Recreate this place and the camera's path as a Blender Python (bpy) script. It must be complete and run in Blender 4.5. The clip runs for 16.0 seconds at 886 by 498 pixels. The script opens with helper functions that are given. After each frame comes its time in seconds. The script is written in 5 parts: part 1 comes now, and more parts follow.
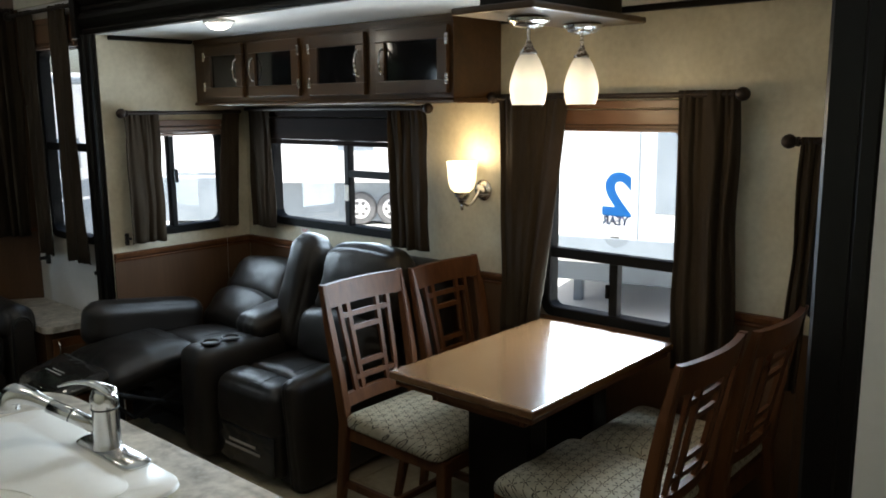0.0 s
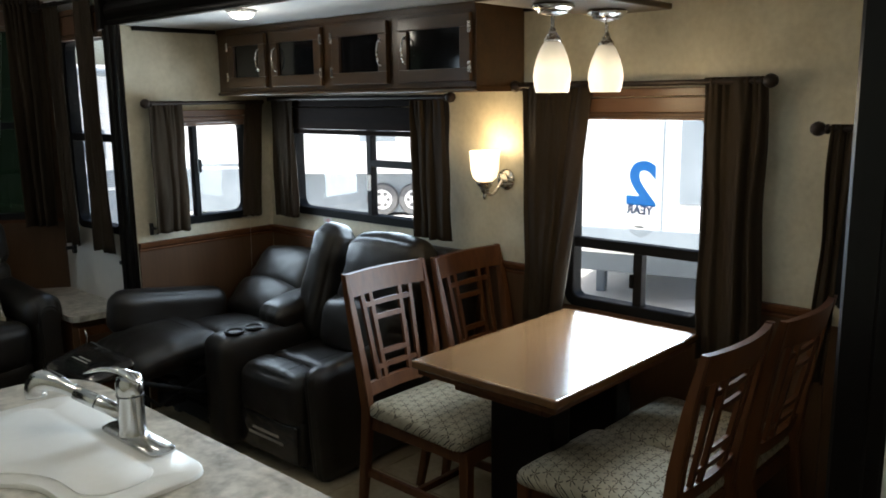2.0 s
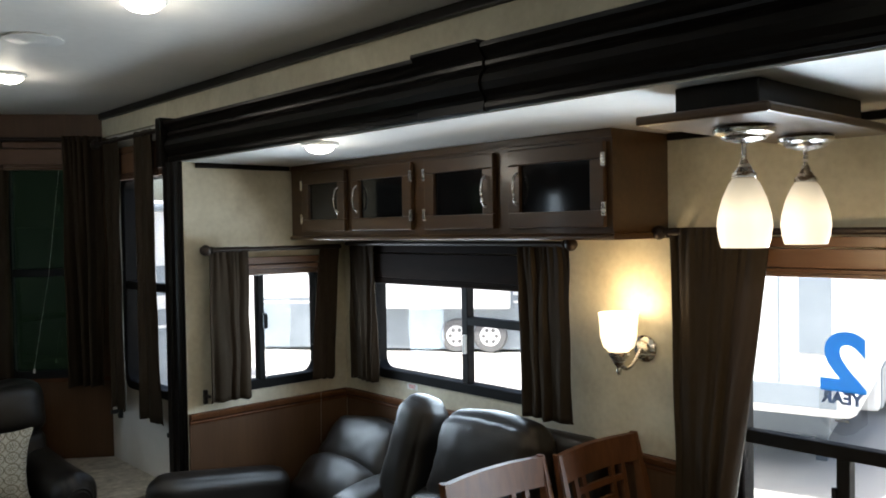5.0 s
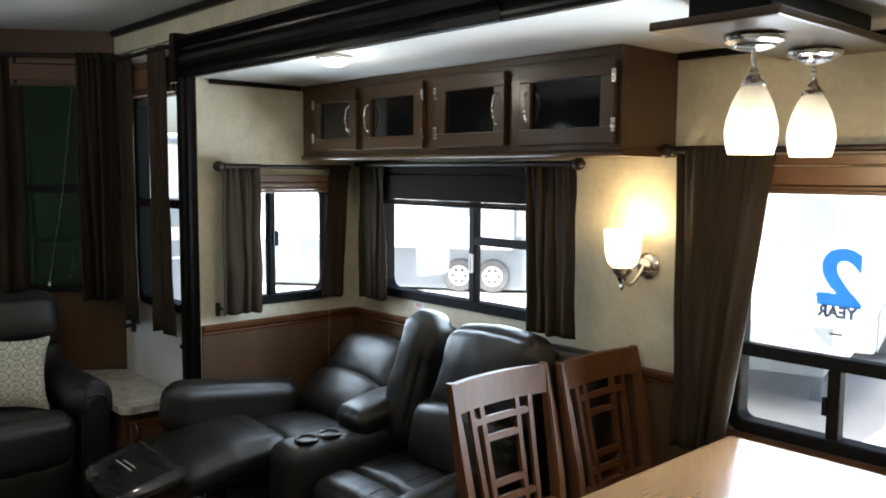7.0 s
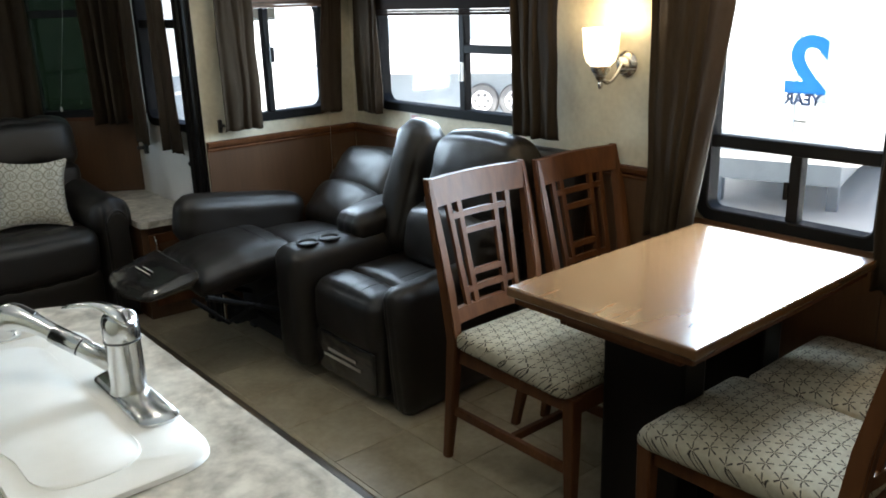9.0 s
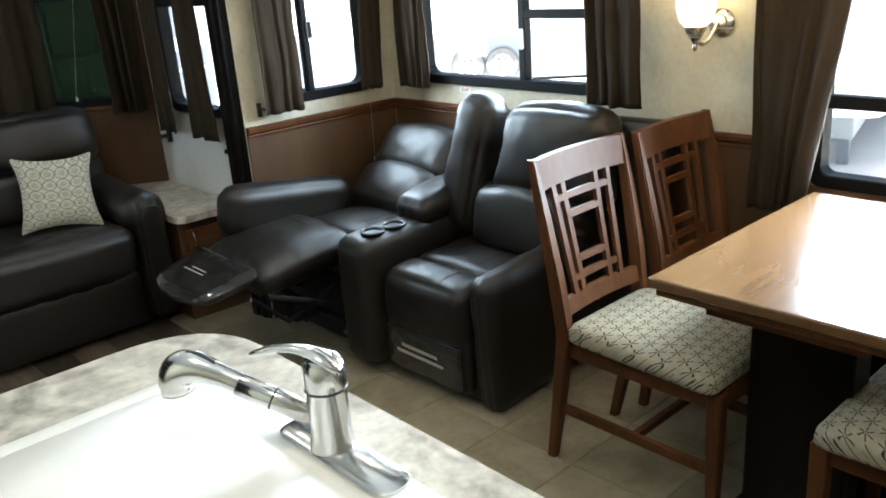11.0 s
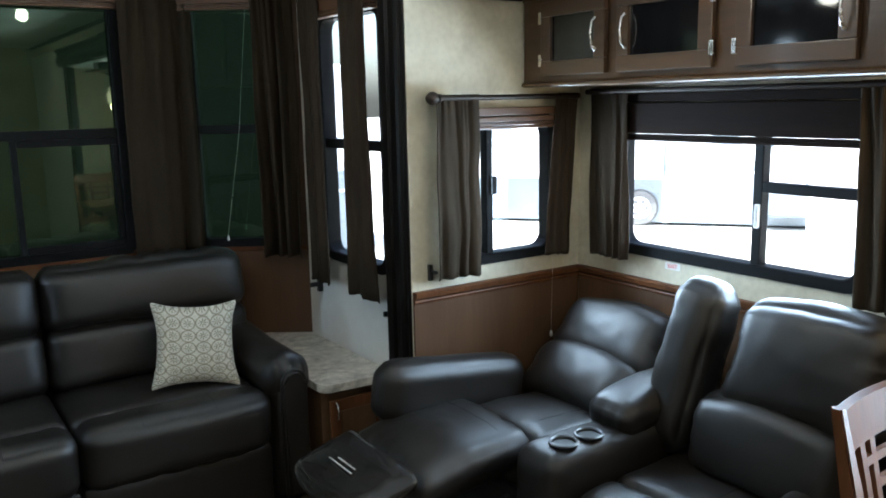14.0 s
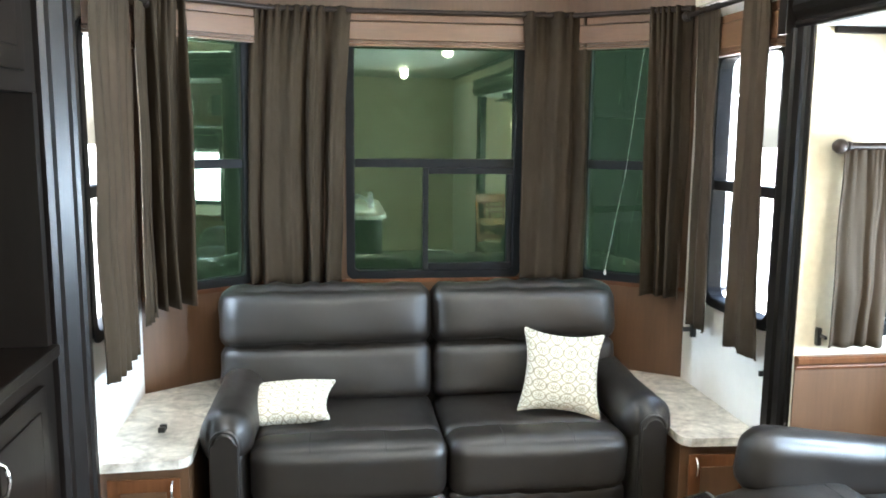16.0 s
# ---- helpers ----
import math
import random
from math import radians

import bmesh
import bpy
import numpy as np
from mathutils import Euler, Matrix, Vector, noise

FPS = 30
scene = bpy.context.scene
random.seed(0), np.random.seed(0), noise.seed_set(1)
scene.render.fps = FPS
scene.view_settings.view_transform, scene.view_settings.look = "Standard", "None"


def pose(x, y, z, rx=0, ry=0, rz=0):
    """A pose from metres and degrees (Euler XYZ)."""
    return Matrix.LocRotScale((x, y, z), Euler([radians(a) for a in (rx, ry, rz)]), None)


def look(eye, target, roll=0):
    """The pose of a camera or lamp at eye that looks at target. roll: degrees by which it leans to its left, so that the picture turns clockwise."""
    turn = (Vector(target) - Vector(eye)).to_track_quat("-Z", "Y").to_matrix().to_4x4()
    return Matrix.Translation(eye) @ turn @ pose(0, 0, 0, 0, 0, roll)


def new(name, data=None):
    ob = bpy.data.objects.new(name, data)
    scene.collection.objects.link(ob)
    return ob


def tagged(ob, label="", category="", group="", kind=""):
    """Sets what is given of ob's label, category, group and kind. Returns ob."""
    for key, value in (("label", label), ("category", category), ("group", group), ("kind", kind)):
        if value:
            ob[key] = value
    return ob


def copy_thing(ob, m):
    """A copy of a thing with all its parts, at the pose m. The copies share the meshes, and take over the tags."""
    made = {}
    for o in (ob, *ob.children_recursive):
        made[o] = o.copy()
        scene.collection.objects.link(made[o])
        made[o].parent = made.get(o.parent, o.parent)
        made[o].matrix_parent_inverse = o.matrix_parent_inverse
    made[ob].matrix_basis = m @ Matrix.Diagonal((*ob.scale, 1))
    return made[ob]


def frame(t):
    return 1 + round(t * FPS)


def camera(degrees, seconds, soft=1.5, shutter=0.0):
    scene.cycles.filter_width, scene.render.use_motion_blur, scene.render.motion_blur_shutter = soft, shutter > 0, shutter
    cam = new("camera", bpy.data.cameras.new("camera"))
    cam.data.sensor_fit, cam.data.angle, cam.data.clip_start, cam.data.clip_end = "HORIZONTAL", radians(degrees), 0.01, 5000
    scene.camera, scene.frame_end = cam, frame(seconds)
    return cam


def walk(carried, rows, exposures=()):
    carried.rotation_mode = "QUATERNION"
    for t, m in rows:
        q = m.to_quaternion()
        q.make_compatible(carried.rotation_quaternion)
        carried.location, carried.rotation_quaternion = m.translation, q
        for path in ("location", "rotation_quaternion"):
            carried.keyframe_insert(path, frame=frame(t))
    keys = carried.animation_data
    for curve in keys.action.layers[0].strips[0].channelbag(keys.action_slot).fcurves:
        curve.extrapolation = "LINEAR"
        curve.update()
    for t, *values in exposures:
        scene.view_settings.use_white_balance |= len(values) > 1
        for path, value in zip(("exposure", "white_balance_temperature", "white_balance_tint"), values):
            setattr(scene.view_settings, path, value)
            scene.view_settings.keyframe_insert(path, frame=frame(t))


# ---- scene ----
cam = camera(56.7, 16.0, 1.8)
PATH = [
    (0, (0.499, 0.285, 1.596), (1.978, 1.586, 1.252), -0.5),
    (0.8, (0.502, 0.292, 1.594), (1.966, 1.607, 1.236), -0.6),
    (1.5, (0.505, 0.293, 1.592), (1.953, 1.623, 1.228), -0.7),
    (2.5, (0.503, 0.299, 1.585), (1.938, 1.645, 1.227), -0.7),
    (3, (0.521, 0.353, 1.588), (1.955, 1.712, 1.275), -0.6),
    (3.5, (0.609, 0.518, 1.592), (2.028, 1.911, 1.381), -0.8),
    (4, (0.707, 0.776, 1.65), (2.122, 2.184, 1.528), -0.9),
    (4.2, (0.764, 0.862, 1.65), (2.167, 2.286, 1.574), -1.2),
    (6.3, (0.968, 0.929, 1.624), (2.276, 2.441, 1.566), -0.5),
    (6.5, (0.923, 0.925, 1.599), (2.246, 2.423, 1.517), -0.2),
    (7, (0.852, 0.877, 1.549), (2.19, 2.351, 1.365), 0.4),
    (7.5, (0.78, 0.777, 1.525), (2.124, 2.225, 1.22), 0.6),
    (8, (0.824, 0.671, 1.485), (2.121, 2.136, 1.071), 0.2),
    (8.5, (0.87, 0.612, 1.468), (2.112, 2.092, 0.951), -1.1),
    (8.7, (0.887, 0.623, 1.474), (2.113, 2.101, 0.917), -1.4),
    (10.8, (0.761, 1.038, 1.474), (2.015, 2.453, 0.82), -4.1),
    (11, (0.755, 1.075, 1.488), (2.003, 2.491, 0.826), -4.3),
    (11.5, (0.786, 1.227, 1.495), (2.005, 2.687, 0.879), -3.8),
    (12, (0.836, 1.368, 1.536), (1.993, 2.92, 1.033), -3.3),
    (12.5, (0.85, 1.508, 1.541), (2.03, 3.076, 1.151), -2.2),
    (13, (0.825, 1.633, 1.557), (2.045, 3.171, 1.175), -2.0),
    (13.5, (0.832, 1.708, 1.565), (2.065, 3.234, 1.173), -1.7),
    (14, (0.912, 1.716, 1.566), (2.013, 3.348, 1.209), -1.2),
    (14.5, (0.926, 1.69, 1.617), (1.773, 3.471, 1.282), -0.5),
    (15, (0.948, 1.716, 1.569), (1.528, 3.61, 1.288), 0.6),
    (15.5, (0.939, 1.719, 1.595), (1.303, 3.666, 1.312), 0.7),
    (16, (0.942, 1.721, 1.618), (1.199, 3.683, 1.326), 0.5),
]
walk(cam, [(t, look(eye, target, roll)) for t, eye, target, roll in PATH], [(0, 1.13, 6620, 8), (4.2, 1.08, 6650, 9), (6.3, 1.45, 6680, 10), (8.0, 1.75, 6480, 8), (8.7, 1.8, 6450, 8), (10.8, 2.4, 6550, 6), (13.0, 2.72, 6250, 9), (13.8, 2.35, 6000, 6), (14.5, 2.15, 5900, 5), (15.0, 3.05, 6150, 7), (15.4, 3.8, 6350, 8), (16.0, 4.3, 6300, 9)])

from mathutils.bvhtree import BVHTree

# ---- world, sun and lamps ----
world = bpy.data.worlds.new("sky")
scene.world = world
world.use_nodes = True
wn = world.node_tree
sky = wn.nodes.new("ShaderNodeTexSky")
sky.sky_type = "NISHITA"
sky.sun_disc = False
sky.sun_elevation, sky.sun_rotation = radians(66), radians(-90)
sky.air_density, sky.dust_density = 1.0, 4.0
wn.links.new(sky.outputs[0], wn.nodes["Background"].inputs[0])
wn.nodes["Background"].inputs[1].default_value = 0.15
sun = new("sun", bpy.data.lights.new("sun", "SUN"))
sun.data.energy, sun.data.angle, sun.data.color = 5.0, radians(1.0), (1, 0.96, 0.9)
sun.matrix_world = look((-10, 2.5, 23), (0, 3, 0))


def lamp(name, at, watts, colour, size=0.03):
    ob = new(name, bpy.data.lights.new(name, "POINT"))
    ob.data.energy, ob.data.color, ob.data.shadow_soft_size = watts, colour, size
    ob.location = at
    return ob


def window_light(name, at, toward, w, h, watts, colour=(0.66, 0.83, 1.0)):
    ob = new(name, bpy.data.lights.new(name, "AREA"))
    ob.data.shape, ob.data.size, ob.data.size_y = "RECTANGLE", w, h
    ob.data.energy, ob.data.color, ob.data.spread = watts, colour, radians(130)
    ob.matrix_world = look(at, toward)
    return ob


WARM, COOL = (1.0, 0.74, 0.42), (1.0, 0.925, 0.79)
window_light("daylight_dinette", (3.252, 1.865, 1.135), (2.0, 1.865, 1.135), 0.50, 0.69, 13)
window_light("daylight_recliner", (3.252, 3.475, 1.20), (2.0, 3.475, 1.20), 0.88, 0.39, 5.5)
window_light("daylight_slide_end", (2.88, 4.184, 1.22), (2.88, 3.0, 1.22), 0.40, 0.44, 3)
window_light("daylight_rear_side", (2.489, 4.71, 1.42), (1.2, 4.71, 1.42), 0.46, 0.95, 1.6)
window_light("daylight_far_side", (0.146, 4.77, 1.42), (1.2, 4.77, 1.42), 0.46, 0.95, 2.2)

# ---- materials ----


def nodes_of(name):
    m = bpy.data.materials.new(name)
    m.use_nodes = True
    return m, m.node_tree.nodes, m.node_tree.links, m.node_tree.nodes["Principled BSDF"]


def ramp(n, stops):
    r = n.new("ShaderNodeValToRGB")
    e = r.color_ramp.elements
    while len(e) < len(stops):
        e.new(0.5)
    for k, (p, c) in zip(e, stops):
        k.position, k.color = p, (*c, 1)
    return r


def surf(name, c1, c2, scale=4.0, stretch=(1, 1, 1), rough=0.5, rvar=0.1, metal=0.0, bump=0.0, bscale=80.0, coat=0.0,
         detail=6.0, distort=0.0, spec=0.5, per_object=0.0, cellular=False):
    """A surface with colour variation at two scales, uneven gloss and fine relief."""
    m, n, k, b = nodes_of(name)
    tc = n.new("ShaderNodeTexCoord")
    mp = n.new("ShaderNodeMapping")
    mp.inputs["Scale"].default_value = stretch
    k.new(tc.outputs["Object"], mp.inputs["Vector"])
    info = n.new("ShaderNodeObjectInfo")
    if per_object:
        off = n.new("ShaderNodeVectorMath")
        off.operation = "MULTIPLY_ADD"
        sc = n.new("ShaderNodeCombineXYZ")
        for i in range(3):
            k.new(info.outputs["Random"], sc.inputs[i])
        k.new(sc.outputs[0], off.inputs[0])
        off.inputs[1].default_value = (31, 17, 23)
        k.new(mp.outputs[0], off.inputs[2])
        vec = off.outputs[0]
    else:
        vec = mp.outputs[0]
    big = n.new("ShaderNodeTexNoise")
    big.inputs["Scale"].default_value, big.inputs["Detail"].default_value = scale, detail
    big.inputs["Distortion"].default_value = distort
    k.new(vec, big.inputs["Vector"])
    fine = n.new("ShaderNodeTexNoise")
    fine.inputs["Scale"].default_value, fine.inputs["Detail"].default_value = scale * 9, 4
    k.new(vec, fine.inputs["Vector"])
    mixf = n.new("ShaderNodeMath")
    mixf.operation = "MULTIPLY_ADD"
    k.new(fine.outputs[0], mixf.inputs[0])
    mixf.inputs[1].default_value = 0.35
    half = n.new("ShaderNodeMath")
    half.operation = "MULTIPLY"
    k.new(big.outputs[0], half.inputs[0])
    half.inputs[1].default_value = 0.75
    k.new(half.outputs[0], mixf.inputs[2])
    r = ramp(n, [(0.36, c1), (0.72, c2)])
    k.new(mixf.outputs[0], r.inputs[0])
    col = r.outputs[0]
    if per_object:
        hs = n.new("ShaderNodeHueSaturation")
        vv = n.new("ShaderNodeMapRange")
        vv.inputs[3].default_value, vv.inputs[4].default_value = 1 - per_object, 1 + per_object
        k.new(info.outputs["Random"], vv.inputs[0])
        k.new(vv.outputs[0], hs.inputs["Value"])
        k.new(col, hs.inputs["Color"])
        col = hs.outputs[0]
    k.new(col, b.inputs["Base Color"])
    rr = n.new("ShaderNodeMapRange")
    rr.inputs[3].default_value, rr.inputs[4].default_value = max(0.02, rough - rvar), rough + rvar
    k.new(big.outputs[0], rr.inputs[0])
    k.new(rr.outputs[0], b.inputs["Roughness"])
    b.inputs["Metallic"].default_value = metal
    b.inputs["Specular IOR Level"].default_value = spec
    b.inputs["Coat Weight"].default_value = coat
    b.inputs["Coat Roughness"].default_value = 0.12
    if bump:
        if cellular:
            t = n.new("ShaderNodeTexVoronoi")
            t.feature = "DISTANCE_TO_EDGE"
        else:
            t = n.new("ShaderNodeTexNoise")
            t.inputs["Detail"].default_value = 5
        t.inputs["Scale"].default_value = bscale
        k.new(vec, t.inputs["Vector"])
        bp = n.new("ShaderNodeBump")
        bp.inputs["Strength"].default_value, bp.inputs["Distance"].default_value = bump, 0.004
        k.new(t.outputs[0], bp.inputs["Height"])
        k.new(bp.outputs[0], b.inputs["Normal"])
    return m


LEATHER = surf("dark_brown_leather", (0.0078, 0.0058, 0.0044), (0.0140, 0.0108, 0.0085), 3, rough=0.40, rvar=0.06, bump=0.16, bscale=420, cellular=True, spec=0.56)


def creases(m, scale, strength, distance):
    """Lays soft hide creases under a material's fine grain."""
    n, k = m.node_tree.nodes, m.node_tree.links
    fine = next(q for q in n if q.type == "BUMP")
    tc = next(q for q in n if q.type == "TEX_COORD")
    t = n.new("ShaderNodeTexNoise")
    t.noise_type = "RIDGED_MULTIFRACTAL"
    t.inputs["Scale"].default_value, t.inputs["Detail"].default_value, t.inputs["Distortion"].default_value = scale, 3, 0.8
    k.new(tc.outputs["Object"], t.inputs["Vector"])
    b = n.new("ShaderNodeBump")
    b.invert = True
    b.inputs["Strength"].default_value, b.inputs["Distance"].default_value = strength, distance
    k.new(t.outputs[0], b.inputs["Height"])
    k.new(b.outputs[0], fine.inputs["Normal"])


creases(LEATHER, 7.0, 0.11, 0.006)
FABRIC_BASE = surf("black_upholstery_cloth", (0.010, 0.009, 0.009), (0.018, 0.016, 0.015), 8, rough=0.8, bump=0.2, bscale=500)
CHERRY = surf("cherry_wood", (0.066, 0.0235, 0.0085), (0.138, 0.053, 0.0195), 6, (1.2, 1.2, 0.14), rough=0.46, bump=0.06, bscale=90, spec=0.22, distort=0.8)
CHERRY_PANEL = surf("cherry_panel_wood", (0.068, 0.033, 0.0155), (0.112, 0.057, 0.027), 5, (1.3, 1.3, 0.12), rough=0.42, bump=0.05, bscale=90, distort=0.7)
TABLE_WOOD = surf("table_veneer", (0.125, 0.062, 0.025), (0.170, 0.088, 0.038), 4, (0.18, 1.6, 1.0), rough=0.22, rvar=0.02, coat=0.4, distort=0.3, detail=3)
CAB_WOOD = surf("cabinet_wood", (0.040, 0.0185, 0.0065), (0.088, 0.043, 0.0145), 5, (1.1, 0.16, 1.1), rough=0.36, bump=0.05, bscale=80, coat=0.2, distort=0.8)
VALANCE_WOOD = surf("valance_wood", (0.080, 0.037, 0.018), (0.146, 0.073, 0.036), 6, (0.2, 0.2, 1.4), rough=0.42, bump=0.05, bscale=80, distort=0.5)
ESPRESSO = surf("espresso_trim", (0.0035, 0.0026, 0.0022), (0.0075, 0.0056, 0.0045), 5, (0.3, 0.3, 0.3), rough=0.32, rvar=0.06, spec=0.22)
DARK_CAB = surf("dark_cabinet_wood", (0.004, 0.003, 0.0024), (0.0095, 0.0068, 0.0052), 5, (1, 1, 0.15), spec=0.16, rough=0.34, bump=0.04, bscale=70)
WALLPAPER = surf("mottled_cream_wallpaper", (0.50, 0.45, 0.33), (0.68, 0.63, 0.49), 5, rough=0.6, bump=0.06, bscale=60, distort=0.6)
WHITEWALL = surf("pale_wall_board", (0.72, 0.70, 0.66), (0.80, 0.78, 0.74), 3, rough=0.6, bump=0.04, bscale=60)
CEILING = surf("white_ceiling_board", (0.70, 0.69, 0.66), (0.78, 0.77, 0.74), 3, rough=0.6, bump=0.05, bscale=90)
CURTAIN = surf("brown_curtain_cloth", (0.032, 0.0222, 0.0140), (0.052, 0.0378, 0.0245), 9, (1, 1, 0.3), rough=0.8, bump=0.12, bscale=600, spec=0.12)


def let_light_through(m, colour, share, clear):
    """Makes a thin cloth glow a little with the light behind it."""
    n, k = m.node_tree.nodes, m.node_tree.links
    out, b = n["Material Output"], n["Principled BSDF"]
    t, c, m1, m2 = n.new("ShaderNodeBsdfTranslucent"), n.new("ShaderNodeBsdfTransparent"), n.new("ShaderNodeMixShader"), n.new("ShaderNodeMixShader")
    t.inputs[0].default_value = (*colour, 1)
    m1.inputs[0].default_value, m2.inputs[0].default_value = share, clear
    k.new(b.outputs[0], m1.inputs[1])
    k.new(t.outputs[0], m1.inputs[2])
    k.new(m1.outputs[0], m2.inputs[1])
    k.new(c.outputs[0], m2.inputs[2])
    k.new(m2.outputs[0], out.inputs[0])


let_light_through(CURTAIN, (0.085, 0.055, 0.040), 0.22, 0.010)
SHADE_DARK = surf("dark_shade_cloth", (0.011, 0.007, 0.0055), (0.019, 0.012, 0.0095), 6, (0.4, 0.4, 3), spec=0.08, rough=0.8, bump=0.1, bscale=200)
BLACK = surf("black_window_frame", (0.005, 0.0055, 0.006), (0.010, 0.0105, 0.012), 6, rough=0.6, spec=0.15)
IRON = surf("dark_bronze_iron", (0.016, 0.010, 0.008), (0.036, 0.023, 0.017), 30, rough=0.46, metal=0.5)
CHROME = surf("polished_chrome", (0.58, 0.58, 0.57), (0.68, 0.68, 0.67), 10, rough=0.20, rvar=0.05, metal=1.0)
NICKEL = surf("brushed_nickel", (0.58, 0.55, 0.51), (0.70, 0.67, 0.63), 20, (1, 1, 5), rough=0.26, rvar=0.08, metal=1.0)
SINKWHITE = surf("white_moulded_sink", (0.83, 0.81, 0.76), (0.89, 0.87, 0.83), 5, rough=0.30, rvar=0.05)
LAMINATE = surf("stone_look_laminate", (0.25, 0.225, 0.185), (0.76, 0.71, 0.62), 5.0, rough=0.34, rvar=0.08, distort=3.2, detail=9)
VINYL = surf("beige_vinyl_tile", (0.25, 0.205, 0.13), (0.40, 0.34, 0.235), 5, rough=0.42, rvar=0.1, bump=0.08, bscale=40, per_object=0.06, distort=0.8)
GROUT = surf("vinyl_joint", (0.22, 0.18, 0.115), (0.31, 0.26, 0.175), 20, rough=0.7)
PLANK = surf("dark_vinyl_plank", (0.036, 0.026, 0.019), (0.19, 0.145, 0.105), 7, (1.6, 0.16, 1), rough=0.36, rvar=0.08, bump=0.08, bscale=60, per_object=0.35, distort=0.7)
SUBFLOOR = surf("dark_floor_joint", (0.010, 0.008, 0.006), (0.018, 0.014, 0.011), 12, rough=0.7)
PLASTIC = surf("black_plastic", (0.012, 0.012, 0.012), (0.02, 0.02, 0.02), 12, rough=0.35)
WHITEPLASTIC = surf("white_plastic", (0.70, 0.70, 0.68), (0.78, 0.78, 0.76), 12, rough=0.4)
TRAILER = surf("white_fibreglass", (0.74, 0.75, 0.76), (0.82, 0.82, 0.82), 1, rough=0.3)
TRAILER_GREY = surf("grey_blue_trim", (0.20, 0.235, 0.27), (0.27, 0.31, 0.35), 2, rough=0.4)
TRAILER_DARK = surf("slate_blue_trim", (0.10, 0.125, 0.15), (0.15, 0.18, 0.21), 2, rough=0.4)
RUBBER = surf("tyre_rubber", (0.12, 0.12, 0.125), (0.17, 0.17, 0.175), 8, rough=0.9)
CONCRETE = surf("pale_yard_concrete", (0.46, 0.45, 0.43), (0.60, 0.59, 0.56), 0.7, rough=0.8, bump=0.2, bscale=12)
DARKGREEN = surf("dark_green_backdrop", (0.010, 0.017, 0.0075), (0.019, 0.029, 0.013), 1.2, rough=0.8)
BLUE_INK = surf("blue_sticker_ink", (0.03, 0.16, 0.48), (0.045, 0.20, 0.55), 20, rough=0.4)
GREY_INK = surf("grey_sticker_ink", (0.25, 0.30, 0.36), (0.32, 0.37, 0.42), 20, rough=0.5)
RED_INK = surf("red_sticker_ink", (0.55, 0.06, 0.05), (0.62, 0.08, 0.06), 20, rough=0.5)
GOLD_INK = surf("dull_silver_print", (0.34, 0.30, 0.26), (0.42, 0.37, 0.32), 20, rough=0.5)


def glass(name, tint, gloss=0.04, sheen=(1, 1, 1)):
    """A thin pane: see-through, with a mirror-like share that grows at grazing angles."""
    m, n, k, b = nodes_of(name)
    n.remove(b)
    t, g, mx = n.new("ShaderNodeBsdfTransparent"), n.new("ShaderNodeBsdfGlossy"), n.new("ShaderNodeMixShader")
    t.inputs[0].default_value = (*tint, 1)
    g.inputs["Roughness"].default_value = 0.02
    g.inputs["Color"].default_value = (*sheen, 1)
    f = n.new("ShaderNodeLayerWeight")
    f.inputs[0].default_value = 0.5
    p4 = n.new("ShaderNodeMath")
    p4.operation = "POWER"
    p4.inputs[1].default_value = 4.5
    k.new(f.outputs["Facing"], p4.inputs[0])
    a = n.new("ShaderNodeMath")
    a.operation = "MULTIPLY_ADD"
    a.inputs[1].default_value, a.inputs[2].default_value = 0.9, gloss
    k.new(p4.outputs[0], a.inputs[0])
    k.new(a.outputs[0], mx.inputs[0])
    k.new(t.outputs[0], mx.inputs[1])
    k.new(g.outputs[0], mx.inputs[2])
    k.new(mx.outputs[0], n["Material Output"].inputs[0])
    return m


PANE = glass("window_glass", (0.95, 0.97, 0.98), 0.02)
PANE_DARK = glass("tinted_rear_glass", (0.26, 0.34, 0.28), 0.10, (0.78, 0.95, 0.70))
FILM = surf("film_wrapped_leather", (0.012, 0.011, 0.010), (0.028, 0.024, 0.022), 9, rough=0.10, rvar=0.06, bump=0.22, bscale=26, coat=0.6)
m, n, k, b = nodes_of("smoked_cabinet_glass")
b.inputs["Base Color"].default_value = (0.006, 0.006, 0.007, 1)
b.inputs["Roughness"].default_value = 0.07
SMOKED = m


def glow(name, colour, strength, fade=1.0):
    m, n, k, b = nodes_of(name)
    b.inputs["Base Color"].default_value = (0.55, 0.50, 0.42, 1)
    b.inputs["Roughness"].default_value = 0.35
    w = n.new("ShaderNodeTexNoise")
    w.inputs["Scale"].default_value = 14
    r = ramp(n, [(0.3, tuple(0.68 * c for c in colour)), (0.7, colour)])
    k.new(w.outputs[0], r.inputs[0])
    tc = n.new("ShaderNodeTexCoord")
    mp = n.new("ShaderNodeMapping")
    mp.inputs["Scale"].default_value = (1, 1, 0.35)
    k.new(tc.outputs["Object"], mp.inputs["Vector"])
    k.new(mp.outputs[0], w.inputs["Vector"])
    k.new(r.outputs[0], b.inputs["Emission Color"])
    # the glass pales towards its neck, away from the bulb
    sp = n.new("ShaderNodeSeparateXYZ")
    k.new(tc.outputs["Generated"], sp.inputs[0])
    mr = n.new("ShaderNodeMapRange")
    mr.inputs[1].default_value, mr.inputs[2].default_value = 0.45, 1.0
    mr.inputs[3].default_value, mr.inputs[4].default_value = strength, strength * fade
    k.new(sp.outputs[2], mr.inputs[0])
    k.new(mr.outputs[0], b.inputs["Emission Strength"])
    return m


